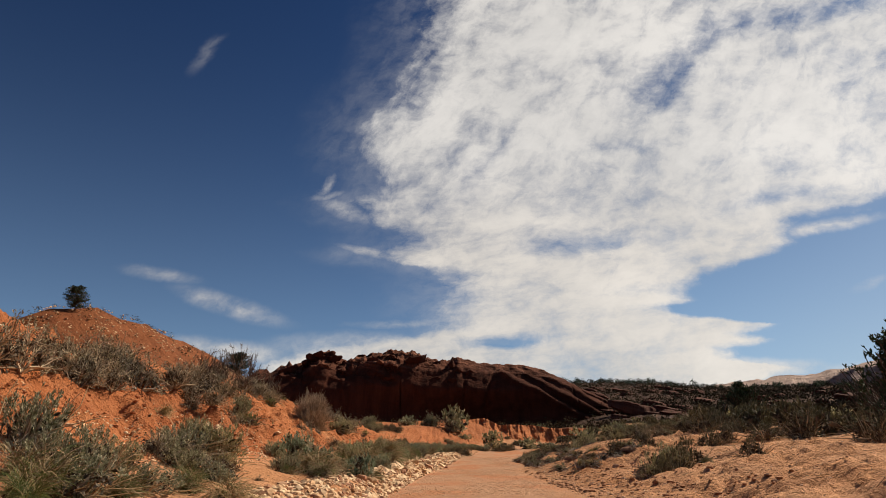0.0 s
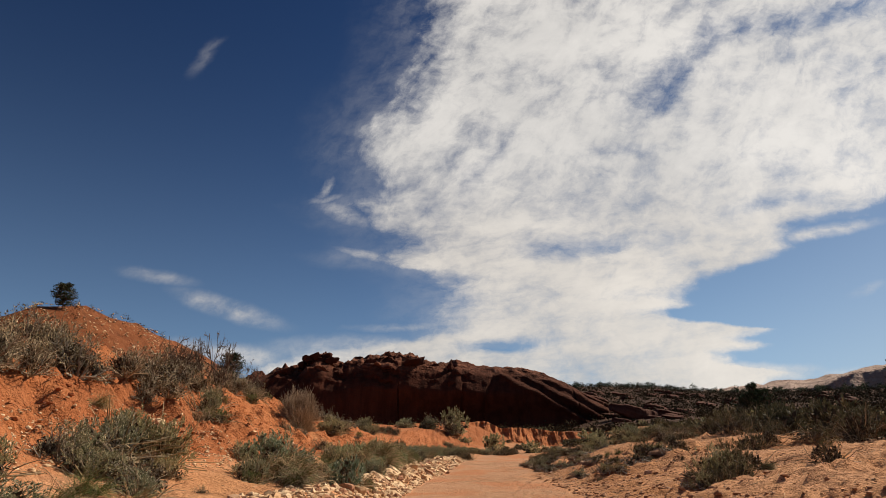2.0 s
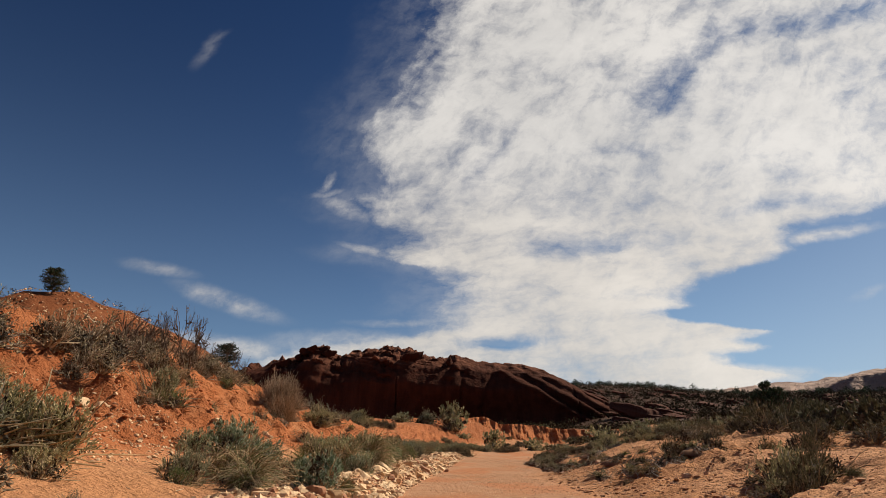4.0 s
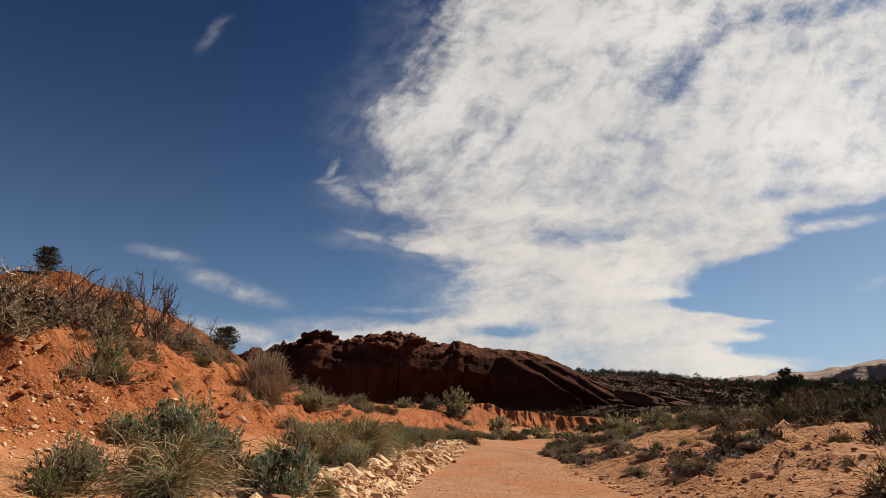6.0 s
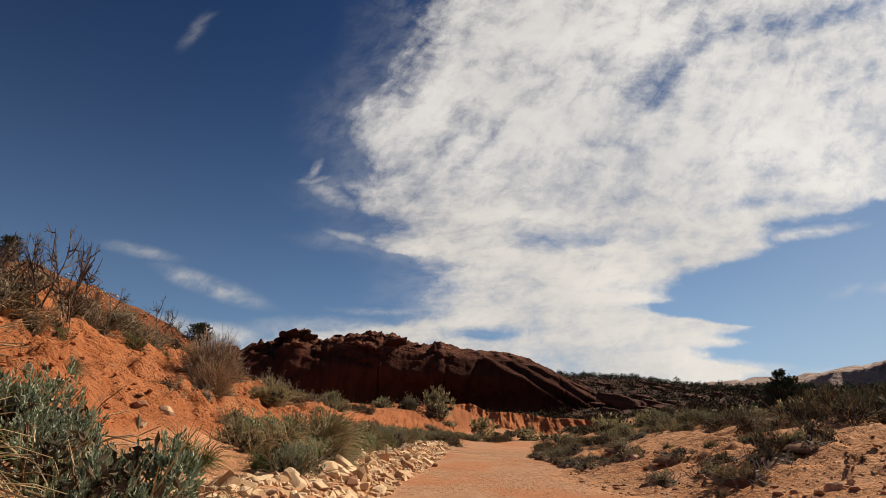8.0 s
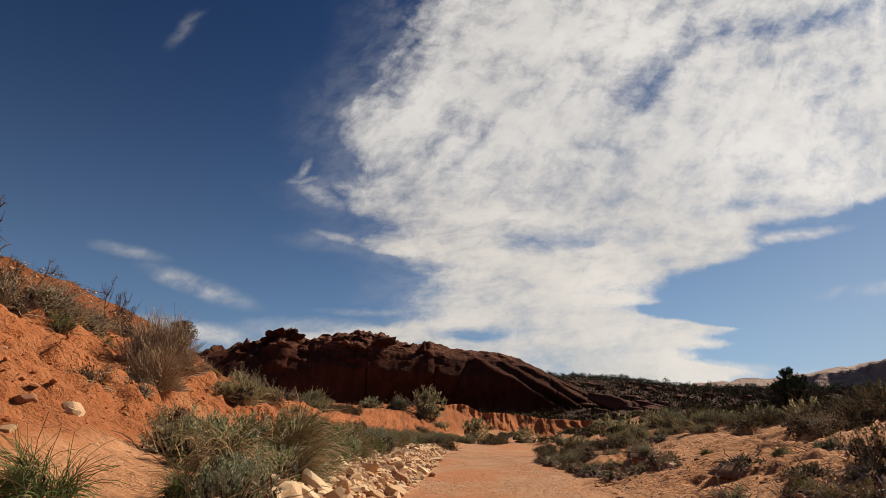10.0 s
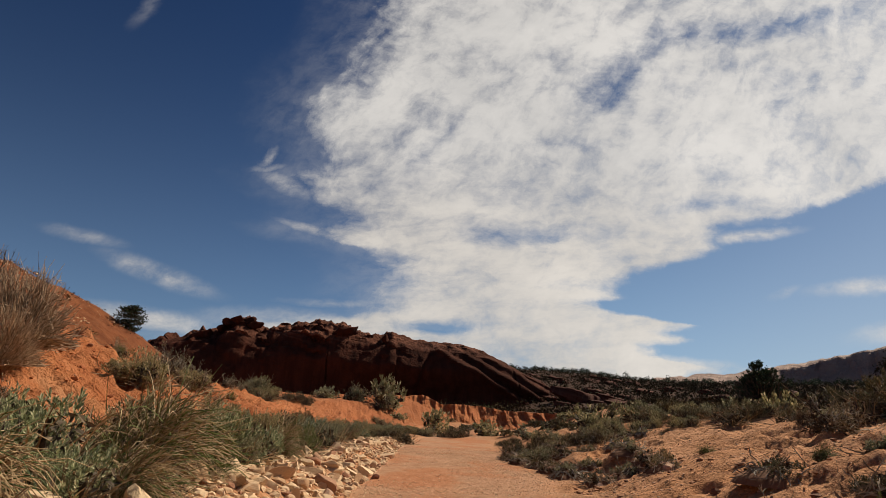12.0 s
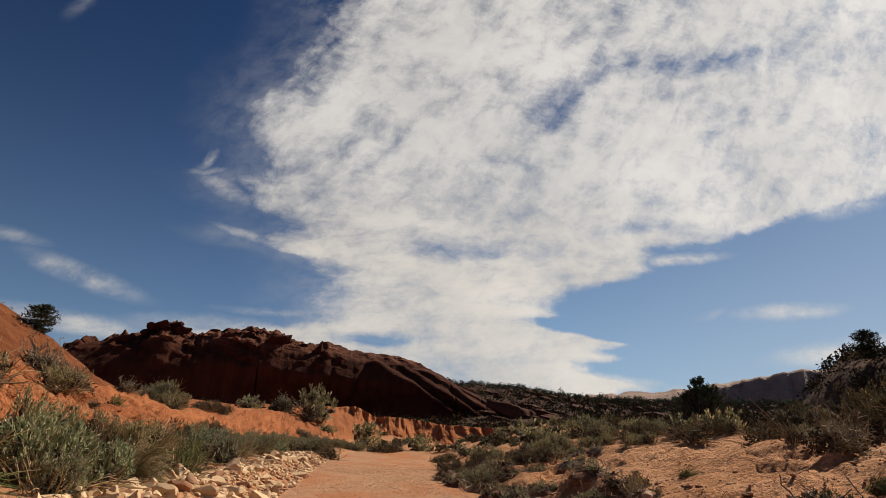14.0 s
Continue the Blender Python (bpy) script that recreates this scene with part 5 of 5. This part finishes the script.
for spot in [(6.0, 17.2, 1.15, 1.0), (6.6, 17.9, 1.15, 1.1), (5.5, 16.7, 0.8, 0.65), (9.5, 23.6, 1.19, 1.15), (10.4, 24.4, 1.19, 1.2), (8.7, 24.0, 0.8, 0.7), (6.7, 19.1, 1.0, 0.75), (6.4, 24.6, 0.9, 0.7), (7.7, 25.1, 0.95, 0.7), (6.2, 43.8, 2.2, 1.2), (7.6, 16.4, 0.75, 0.7), (8, 40.2, 1.2, 0.6)]:
    plant("olive", *spot)
for spot in [(-9.01, 34.57, 1.33, 0.67), (-5.79, 19.91, 0.55, 0.55), (-1.6, 34.63, 0.94, 0.73), (-1.52, 33.35, 0.75, 0.6), (-1.5, 33.46, 0.68, 0.45),
             (-1.35, 31.8, 0.8, 0.62), (-3.3, 14, 0.4, 0.35), (5, 24.2, 0.8, 0.5), (5.3, 26.6, 0.7, 0.35)]:
    plant("green", *spot)
for spot in [(-5.72, 28.8, 1.6, 1.3), (-5.45, 28, 1.1, 0.9)]:
    plant("tan", *spot)
for spot in [(-3.53, 7.94, 0.87, 0.33), (-3.51, 10.54, 0.71, 0.34), (-3.71, 6.73, 0.96, 0.45), (-4.23, 10.96, 0.77, 0.42)]:
    plant("sage", *spot)
for spot in [(-3.93, 6.54, 0.86, 0.54), (-2.74, 8.6, 0.85, 0.35), (-1.92, 34.41, 0.85, 0.85), (-4.4, 6.97, 0.77, 0.48), (-2.9, 15.3, 1.45, 0.66),
             (-3.3, 15.8, 1.1, 0.55), (-2.6, 14.6, 1, 0.5), (-2.4, 22.2, 1.1, 0.7), (-1.85, 23.4, 1, 0.72), (-2.2, 25.1, 1.6, 1.05),
             (-2.75, 25.4, 1.3, 0.95), (-1.7, 30.6, 1, 0.8), (-1.9, 32.6, 1, 0.8)]:
    plant("grass", *spot)
for spot in [(-3.73, 5.97, 0.52, 0.4), (-3.26, 8.64, 0.8, 0.35), (-3.8, 9.98, 0.58, 0.27), (-3.5, 7.34, 0.81, 0.42), (-1.65, 16.7, 0.6, 0.48),
             (-2.95, 19.7, 0.85, 0.5), (-2.45, 21.1, 0.55, 0.4), (-2, 25.7, 1.2, 0.9), (-2.3, 24.9, 1.2, 0.7), (-6.06, 19.7, 0.6, 0.45)]:
    plant("greengrass", *spot)
for spot in [(-3.95, 18.3, 1.19, 0.9), (-4.44, 17.5, 0.6, 0.5), (-2, 15.9, 0.85, 0.62), (-2.57, 16.5, 0.65, 0.7), (-3.2, 17.3, 0.9, 0.78),
             (-1.95, 21.2, 0.7, 0.55), (-2.06, 22.9, 0.75, 0.7), (-2.95, 24.2, 1.19, 0.95), (-3.5, 24.8, 0.9, 0.8), (-2.35, 28.9, 1.19, 1.15),
             (-1.9, 29.4, 0.9, 0.9)]:
    plant("teal", *spot)
for spot in [(5.45, 17.1, 1.4, 0.7), (6.1, 17.5, 1.19, 0.8), (4.95, 24.4, 1.9, 0.7), (6.1, 24, 1.15, 0.75), (6.95, 24.3, 1.15, 0.65), (7.05, 26.3, 1, 0.45),
             (5.4, 26.5, 1.1, 0.36), (5.2, 31, 1.9, 0.55), (5, 34.3, 1.5, 0.6), (4.85, 36.6, 2, 0.8), (4.4, 32.6, 1.1, 0.5),
             (6.2, 33.4, 1.2, 0.4), (8.5, 41, 1.9, 0.8), (5.1, 23.1, 1.1, 0.55), (6.6, 38.5, 1.7, 0.7), (7.3, 36.7, 1.19, 0.5),
             (8.8, 38, 1.4, 0.5), (6, 31.6, 1.1, 0.5), (4.85, 38.9, 1.4, 0.8), (5.6, 41, 1.8, 0.8), (7.4, 42.8, 1.7, 0.7)]:
    plant("sprawl", *spot)
for spot in [(20.83, 28.1, 4.67, 5.45), (30.2, 65.8, 4.3, 4.2)]:
    plant("cone", *spot)
for spot in [(-42.4, 133.5, 4.9, 4.9), (-58.32, 99.23, 3.3, 3.7), (67.69, 86.89, 3.21, 3.55)]:
    plant("round", *spot)

for spot in [(-8.6, 24.2, 1.3, 0.9), (-8.4, 26.8, 1.4, 0.9), (-7.9, 27.4, 1.2, 0.7), (-8.1, 28.6, 1.3, 0.8), (-7.6, 24.0, 1.2, 0.8), (-8.9, 25.6, 1.4, 1.1),
             (-8.3, 22.7, 1.4, 0.9), (-7.4, 22.3, 1.0, 0.7), (-7.5, 28.2, 1.0, 0.6), (-7.8, 29.8, 1.2, 0.7)]:
    plant("brush", *spot)

for spot in [(10.5, 42.3, 1.8, 0.9), (11.5, 44.0, 2.0, 1.1), (9.5, 45.5, 1.8, 0.9), (12.6, 43.0, 2.0, 1.1), (11.2, 40.6, 1.4, 0.7), (10.0, 47.5, 2.2, 1.2), (12.2, 47.0, 2.4, 1.4), (13.8, 45.0, 2.4, 1.5)]:
    plant("sage", *spot)
for spot in [(12.0, 30.5, 2.0, 1.3), (13.2, 33.2, 2.4, 1.7), (14.6, 31.6, 2.4, 1.9), (15.8, 34.4, 2.6, 2.1), (17.2, 32.2, 2.6, 2.2), (14.2, 37.2, 2.4, 1.7), (16.4, 39.6, 2.8, 2.0), (19.2, 36.2, 2.8, 2.2),
             (12.8, 28.4, 1.8, 1.3), (14.4, 27.0, 2.0, 1.5), (12.4, 36.2, 1.8, 1.1), (20.6, 40.8, 2.8, 2.0)]:
    plant(("olive", "brush")[int(spot[0] * 10) % 2], *spot)

# ---------------------------------------------------------------- stones
STONES = [boulder_mesh("stone", 200 + k, M_STONE, 3, 0.03, 1.0, 12, 0.42, 0.74) for k in range(9)]
PEBBLES = [boulder_mesh("stone", 260 + k, M_STONE, 1, 0.05, 1.0, 9, 0.38, 0.7) for k in range(6)]
RED_STONES = [boulder_mesh("stone", 230 + k, M_RED_STONE, 2, 0.03, 1.0, 14, 0.38, 0.7) for k in range(3)]


def set_stone(x, y, r, forms=STONES, label="angular pale stone at the edge of the wash", group="edge stones", rs=np.random.RandomState(3)):
    ob = new("stone", forms[rs.randint(len(forms))])
    flat = rs.uniform(0.5, 0.95)
    r = r * (1.15 if forms is STONES else 0.8)
    ob.matrix_world = pose(x, y, height_at(x, y) + r * 0.15, rs.uniform(-28, 28), rs.uniform(-28, 28), rs.uniform(0, 360)) @ Matrix.Diagonal((r * rs.uniform(0.9, 1.5), r * rs.uniform(0.7, 1.1), r * flat, 1))
    return tagged(ob, label, "stone", group)


def stone_heap(name, spots, forms, label, category):
    """Many stones too small or too many to pick apart, joined: rows of x, y, radius."""
    rs = np.random.RandomState(17)
    shapes = [np.array([v.co for v in me.vertices]) for me in forms]
    polys = [np.array([p.vertices[:] for p in me.polygons]) for me in forms]
    z = lie(spots[:, 0], spots[:, 1])[0]
    verts, faces, off = [], [], 0
    for (x, y, r), zz in zip(spots, z):
        k = rs.randint(len(forms))
        a, c = rs.uniform(0, 6.3), np.array([rs.uniform(0.8, 1.4), rs.uniform(0.7, 1.1), rs.uniform(0.45, 0.8)]) * r * 1.3
        q = shapes[k] * c
        q = np.stack([q[:, 0] * math.cos(a) - q[:, 1] * math.sin(a), q[:, 0] * math.sin(a) + q[:, 1] * math.cos(a), q[:, 2]], 1) + [x, y, zz + r * 0.15]
        verts.append(q)
        faces.append(polys[k] + off)
        off += len(q)
    ob = mesh_object(name, np.concatenate(verts), np.concatenate(faces).tolist(), forms[0].materials[0])
    return tagged(ob, label, category, kind="stuff")


rs = np.random.RandomState(23)
# the line of pale stones along the left edge
for k in range(220):
    y = 13.5 + 37 * rs.rand() ** 1.25
    across = rs.rand() ** 0.9
    x = path_left(y) + 0.12 - across * np.interp(y, [13, 30, 50], [1.15, 1.45, 1.3])
    set_stone(x, y, 0.05 + 0.10 * rs.rand() ** 2.2 * (0.6 + 0.5 * (y < 34)))
set_stone(0.14, 31.3, 0.19, RED_STONES, "dark red stone at the edge of the wash bed", "edge stones")
set_stone(-0.55, 27.6, 0.17, RED_STONES, "dark red stone at the edge of the wash bed", "edge stones")
for x, y, r in [(-4.3, 21.6, 0.08), (-4.86, 23.8, 0.17), (-4.92, 22.8, 0.12), (-4.6, 23.3, 0.07), (-7.2, 19.9, 0.14), (-7.0, 20.1, 0.12), (-5.9, 16.4, 0.13), (-5.7, 16.7, 0.11), (-6.1, 16.6, 0.09),
                (-5.2, 20.8, 0.13), (-1.2, 27.0, 0.24), (-1.6, 26.2, 0.2), (-1.9, 25.3, 0.2)]:
    set_stone(x, y, r, label="pale stone lying on the orange bank", group="bank stones")
for x, y, r in [(5.45, 21.3, 0.20), (5.2, 21.8, 0.13), (5.0, 20.9, 0.12), (4.6, 22.5, 0.1), (6.2, 22.0, 0.12), (4.7, 17.5, 0.12), (5.2, 16.9, 0.1), (5.6, 30.2, 0.2), (4.4, 30.5, 0.13), (8.2, 30.1, 0.2)]:
    set_stone(x, y, r, RED_STONES, "flat reddish stone lying in the sand", "sand stones")
for k in range(140):                      # the largest ones, where the wash begins to bend
    y = 21 + 23 * rs.rand()
    set_stone(path_left(y) + 0.1 - 1.3 * rs.rand(), y, 0.10 + 0.12 * rs.rand() ** 1.6)
n = 6000
y = 9 + 46 * rs.rand(n) ** 1.15
x = path_left(y) + 0.15 - 1.5 * rs.rand(n) ** 0.9
stone_heap("small_stones", np.stack([x, y, 0.025 + 0.07 * rs.rand(n) ** 1.6], 1), PEBBLES, "small pale stones filling the edge of the wash", "stones")
n = 3600
y, d = 7 + 12 * rs.rand(n) ** 0.9, 2.9 + 3.0 * rs.beta(1.4, 2.4, n)
stone_heap("bank_stones", np.stack([path_left(y) - d, y, 0.010 + 0.032 * rs.rand(n) ** 3.0], 1), PEBBLES, "small pale stones scattered on the orange bank", "stones")


def pebbles(name, x, y, r, mat, label):
    """Gravel: squashed eight-sided grains."""
    rs = np.random.RandomState(29)
    n = len(x)
    z = lie(x, y)[0]
    tips = np.array([[1, 0, 0], [0, 1, 0], [-1, 0, 0], [0, -1, 0], [0, 0, 0.45], [0, 0, -0.5]], float)
    a = rs.uniform(0, 6.3, n)
    q = tips[None] * (r[:, None, None] * rs.uniform(0.6, 1.2, (n, 6, 1)))
    q = np.stack([q[..., 0] * np.cos(a)[:, None] - q[..., 1] * np.sin(a)[:, None], q[..., 0] * np.sin(a)[:, None] + q[..., 1] * np.cos(a)[:, None], q[..., 2]], -1)
    q = q + np.stack([x, y, z + r * 0.2], 1)[:, None]
    tri = np.array([[0, 1, 4], [1, 2, 4], [2, 3, 4], [3, 0, 4], [1, 0, 5], [2, 1, 5], [3, 2, 5], [0, 3, 5]])
    f = (np.arange(n)[:, None, None] * 6 + tri[None]).reshape(-1, 3)
    return tagged(mesh_object(name, q.reshape(-1, 3), f.tolist(), mat), label, "gravel", kind="stuff")


n = 9000
y = 7 + 42 * rs.rand(n) ** 1.2
w = path_right(y) - path_left(y)
x = path_left(y) + w * np.where(rs.rand(n) < 0.6, rs.beta(4.0, 1.3, n) * 1.25, rs.rand(n))
pebbles("path_gravel", x, y, 0.006 + 0.020 * rs.rand(n) ** 3, M_RED_STONE, "loose gravel strewn over the wash bed")
n = 30000
y = 7 + 38 * rs.rand(n) ** 1.1
x = path_left(y) + (path_right(y) - path_left(y)) * rs.uniform(-0.04, 1.15, n)
keep = fbm(x / 1.6 + 5, y / 2.6, 3) + 0.2 * rs.randn(n) > 0.02
x, y = x[keep], y[keep]
pebbles("pale_gravel", x, y, 0.006 + 0.016 * rs.rand(len(x)) ** 2.5, M_STONE, "pale gravel lying in patches on the wash bed")
n = 9000
y = 8 + 40 * rs.rand(n)
x = path_right(y) + 0.3 + 9 * rs.rand(n) ** 1.6
pebbles("sand_gravel", x, y, 0.008 + 0.03 * rs.rand(n) ** 4, M_RED_STONE, "scattered gravel on reddish sand")
n = 7000
y = 8 + 34 * rs.rand(n)
x = path_left(y) - 3.4 - 5.7 * rs.rand(n)
M_CLOD = stone_material("orange_clods", (0.31, 0.10, 0.038), (0.41, 0.155, 0.062), (0.37, 0.20, 0.11))
pebbles("bank_clods", x, y, 0.012 + 0.022 * rs.rand(n) ** 2, M_CLOD, "crumbled clods of orange soil on the bank")

CLODS = [boulder_mesh("clod", 280 + k, M_CLOD, 1, 0.10, 1.0, 8, 0.5) for k in range(4)]
n = 1500
y = 8 + 34 * rs.rand(n)
x = path_left(y) - 3.5 - 5.4 * rs.rand(n)
stone_heap("soil_lumps", np.stack([x, y, 0.02 + 0.045 * rs.rand(n) ** 2.5], 1), CLODS, "lumps of orange soil on the bank", "soil lumps")
# crumbs of dark crust and fallen twigs on the open sand, in patches
r3 = np.random.RandomState(47)
n = 5000
y = 9 + 34 * r3.rand(n)
x = path_right(y) + 0.2 + 9 * r3.rand(n) ** 1.3
keep = fbm(x / 2.6 + 31, y / 2.0, 3) + 0.22 * r3.randn(n) > 0.16
x, y = x[keep], y[keep]
M_CRUST = stone_material("soil_crust", (0.30, 0.15, 0.08), (0.42, 0.22, 0.12), (0.20, 0.10, 0.06))
pebbles("sand_crust", x, y, 0.012 + 0.028 * r3.rand(len(x)) ** 2, M_CRUST, "broken dark crust lying on the sand")
CRUSTS = [boulder_mesh("crust", 290 + k, M_CRUST, 1, 0.10, 1.0, 8, 0.45) for k in range(4)]
n = 2600
y = 11 + 24 * r3.rand(n)
x = path_right(y) - 0.2 + 6.0 * r3.rand(n) ** 1.5
keep = fbm(x / 1.8 + 13, y / 1.4, 3) + 0.15 * r3.randn(n) > -0.06 + 0.5 * smooth(y, 28, 34)
x, y = x[keep], y[keep]
stone_heap("crust_plates", np.stack([x, y, 0.014 + 0.05 * r3.rand(len(x)) ** 2.2], 1), CRUSTS, "broken plates of dark soil crust beside the wash", "crust plates")
n = 2600
y = 8 + 34 * r3.rand(n)
left = r3.rand(n) < 0.12
x = np.where(left, path_left(y) - 1.6 - 2.6 * r3.rand(n), path_right(y) + 0.2 + 8 * r3.rand(n) ** 1.3)
a, ln = r3.uniform(0, 6.3, n), 0.04 + 0.12 * r3.rand(n) ** 2
stick = np.zeros((n, 2, 3))
for j, f in enumerate((-0.5, 0.5)):
    ex, ey = x + np.cos(a) * ln * f, y + np.sin(a) * ln * f
    stick[:, j] = np.stack([ex, ey, lie(ex, ey)[0] + 0.012], 1)
litter_mesh = mesh_object("twig_litter", *join(tubes(stick, np.full((n, 2), 0.004))), M_TWIG)
tagged(litter_mesh, "fallen grey twigs strewn over the sand", "twigs", kind="stuff")
yy = 88 + 66 * r3.rand(1700)
xx = -60 + (yy - 95) * 0.24 + r3.uniform(-1, 10, 1700)
keep = (np.arange(1700) < 240) | ((yy < 122) & (fbm(xx / 3.0, yy / 5.0, 3) > -0.12))
xx, yy = xx[keep], yy[keep]
stone_heap("hill_stones", np.stack([xx, yy, 0.08 + 0.2 * r3.rand(len(xx)) ** 2], 1), PEBBLES, "pale stones along the crest of the orange hill", "stones")

# ---------------------------------------------------------------- more plants, strewn
rs = np.random.RandomState(41)
for k in range(46):                       # the sage hedge above the stones
    y = 27 + 42 * rs.rand()
    plant(("sage", "teal", "olive", "grass", "green", "sage")[rs.randint(6)], path_left(y) - rs.uniform(1.5, 3.0), y, rs.uniform(0.7, 1.4), rs.uniform(0.45, 0.8))
for k in range(26):                       # brush on the crest of the bank
    y = 12 + 40 * rs.rand()
    plant(("brush", "brush", "brush", "grass")[rs.randint(4)], path_left(y) - rs.uniform(7.6, 12.5), y, rs.uniform(0.8, 1.4), rs.uniform(0.5, 0.9))
for k in range(16):                       # thin growth on the slope
    y = 12 + 30 * rs.rand()
    plant(("brush", "grass", "green")[rs.randint(3)], path_left(y) - rs.uniform(4.6, 7.4), y, rs.uniform(0.3, 0.7), rs.uniform(0.25, 0.45))
for k in range(44):                       # the right margin of the wash
    y = 38 + 42 * rs.rand()
    plant(("sprawl", "olive", "sage", "olive")[rs.randint(4)], path_right(y) + rs.uniform(0.4, 3.0 + 0.06 * y), y, rs.uniform(0.8, 1.8), rs.uniform(0.3, 0.65))
for k in range(120):                      # thicket on the sandy rise
    y = 42 + 46 * rs.rand()
    x = 15 + (y - 34) * rs.uniform(0.05, 1.25)
    plant(("olive", "olive", "brush", "sage")[rs.randint(4)], x, y, rs.uniform(1.2, 2.8), rs.uniform(0.7, 1.5))
for k in range(26):                       # its near edge on the far side of the open sand
    y = 22 + 20 * rs.rand()
    plant(("olive", "brush", "brush", "sage")[rs.randint(4)], 15.5 + 0.25 * (y - 22) + rs.uniform(0, 7), y, rs.uniform(1.2, 2.4), rs.uniform(0.7, 1.4))
for k in range(14):                       # low green tufts on the open sand
    y = 14 + 26 * rs.rand()
    plant(("sprawl", "brush", "greengrass")[rs.randint(3)], path_right(y) + rs.uniform(1.0, 7), y, rs.uniform(0.25, 0.6), rs.uniform(0.15, 0.3))
for k in range(26):                       # growth at the foot of the cut bank and on its lip
    x = rs.uniform(-8, 30)
    plant(("sage", "olive", "olive")[rs.randint(3)], x, rs.choice([rs.uniform(76, 84), rs.uniform(93, 110)]), rs.uniform(1.0, 2.4), rs.uniform(0.45, 1.1))


def scrub(name, x, y, w, h, mat, label, seed, sprays=22, leaf=0.75):
    """Distant scrub, each bush a ragged heap of sprays, joined."""
    rs = np.random.RandomState(seed)
    n = len(x)
    z = lie(x, y, False)[0]
    az, rr, up = rs.uniform(0, 6.3, (n, sprays)), np.sqrt(rs.rand(n, sprays)), rs.rand(n, sprays)
    lump = 0.7 + 0.5 * rs.rand(n, sprays)
    r = rr * np.sqrt(np.clip(1 - (up * 0.95) ** 2, 0.05, 1))
    base = np.stack([x[:, None] + np.cos(az) * r * w[:, None] * 0.5 * lump, y[:, None] + np.sin(az) * r * w[:, None] * 0.5 * lump,
                     z[:, None] + up * h[:, None] * lump * 0.8], -1).reshape(-1, 3)
    way = unit(rs.randn(n * sprays, 3) + np.stack([np.cos(az) * r, np.sin(az) * r, 0 * up], -1).reshape(-1, 3))
    size = np.repeat(np.minimum(w, h * 1.3), sprays) * leaf * rs.uniform(0.16, 0.30, n * sprays)
    v, f = leaves(base, way, size, size * 0.75, rs, 0.6)
    return tagged(mesh_object(name, v, f.tolist(), mat), label, "scrub", kind="stuff")


def fan(n, lo, hi, near, far, seed, power=1.4):
    """Places in a fan of bearings (degrees from +y towards +x), thicker near."""
    rs = np.random.RandomState(seed)
    a, d = np.radians(rs.uniform(lo, hi, n)), near + (far - near) * rs.rand(n) ** power
    return d * np.sin(a), d * np.cos(a), d, rs


x, y, d, r2 = fan(4600, -8, 62, 72, 200, 61)
keep = ((y > 97) | (x > path_right(y) + 16)) & ~((x < 62) & (d > 135))
x, y, d = x[keep], y[keep], d[keep]
s = r2.uniform(0.8, 2.2, len(x)) * (1 + d / 400)
scrub("plain_scrub", x, y, s, s * r2.uniform(0.45, 0.8, len(x)), M_FAR, "dark scrub covering the plain below the ridge", 1, 22, 0.85)
x, y, d, r2 = fan(6200, 8, 64, 195, 470, 62, 1.0)
s = r2.uniform(1.4, 4.0, len(x))
scrub("far_scrub", x, y, s, s * r2.uniform(0.5, 0.9, len(x)), M_FAR, "dark scrub and juniper covering the far slope", 2, 16, 0.95)
x, y, d, r2 = fan(420, 9, 62, 405, 470, 63, 1.0)
s = r2.uniform(1.8, 5.0, len(x))
scrub("skyline_junipers", x, y, s, s * r2.uniform(0.7, 1.0, len(x)), M_JUNIPER, "junipers along the skyline of the far slope", 3, 110, 0.62)
r2 = np.random.RandomState(64)
yy = 70 + 90 * r2.rand(240)
xx = -60 + (yy - 95) * 0.24 + r2.uniform(-14, 30, 240) * r2.rand(240) ** 0.7
s = r2.uniform(0.6, 1.7, 240)
scrub("hill_scrub", xx, yy, s, s * 0.7, M_FAR, "sparse dark bushes on the orange hill", 4)
r2 = np.random.RandomState(65)
xx, yy = r2.uniform(61, 108, 600), r2.uniform(60, 108, 600)
s = r2.uniform(0.8, 2.4, 600)
scrub("rise_scrub", xx, yy, s, s * 0.75, M_FAR, "dark scrub on the shaded rise", 5)


# forms that found no place
for forms in [entry[0] for entry in KINDS.values()] + list(FAR_FORMS.values()):
    for ob in forms:
        if ob.name not in _used:
            for piece in (*ob.children_recursive, ob):
                bpy.data.objects.remove(piece)
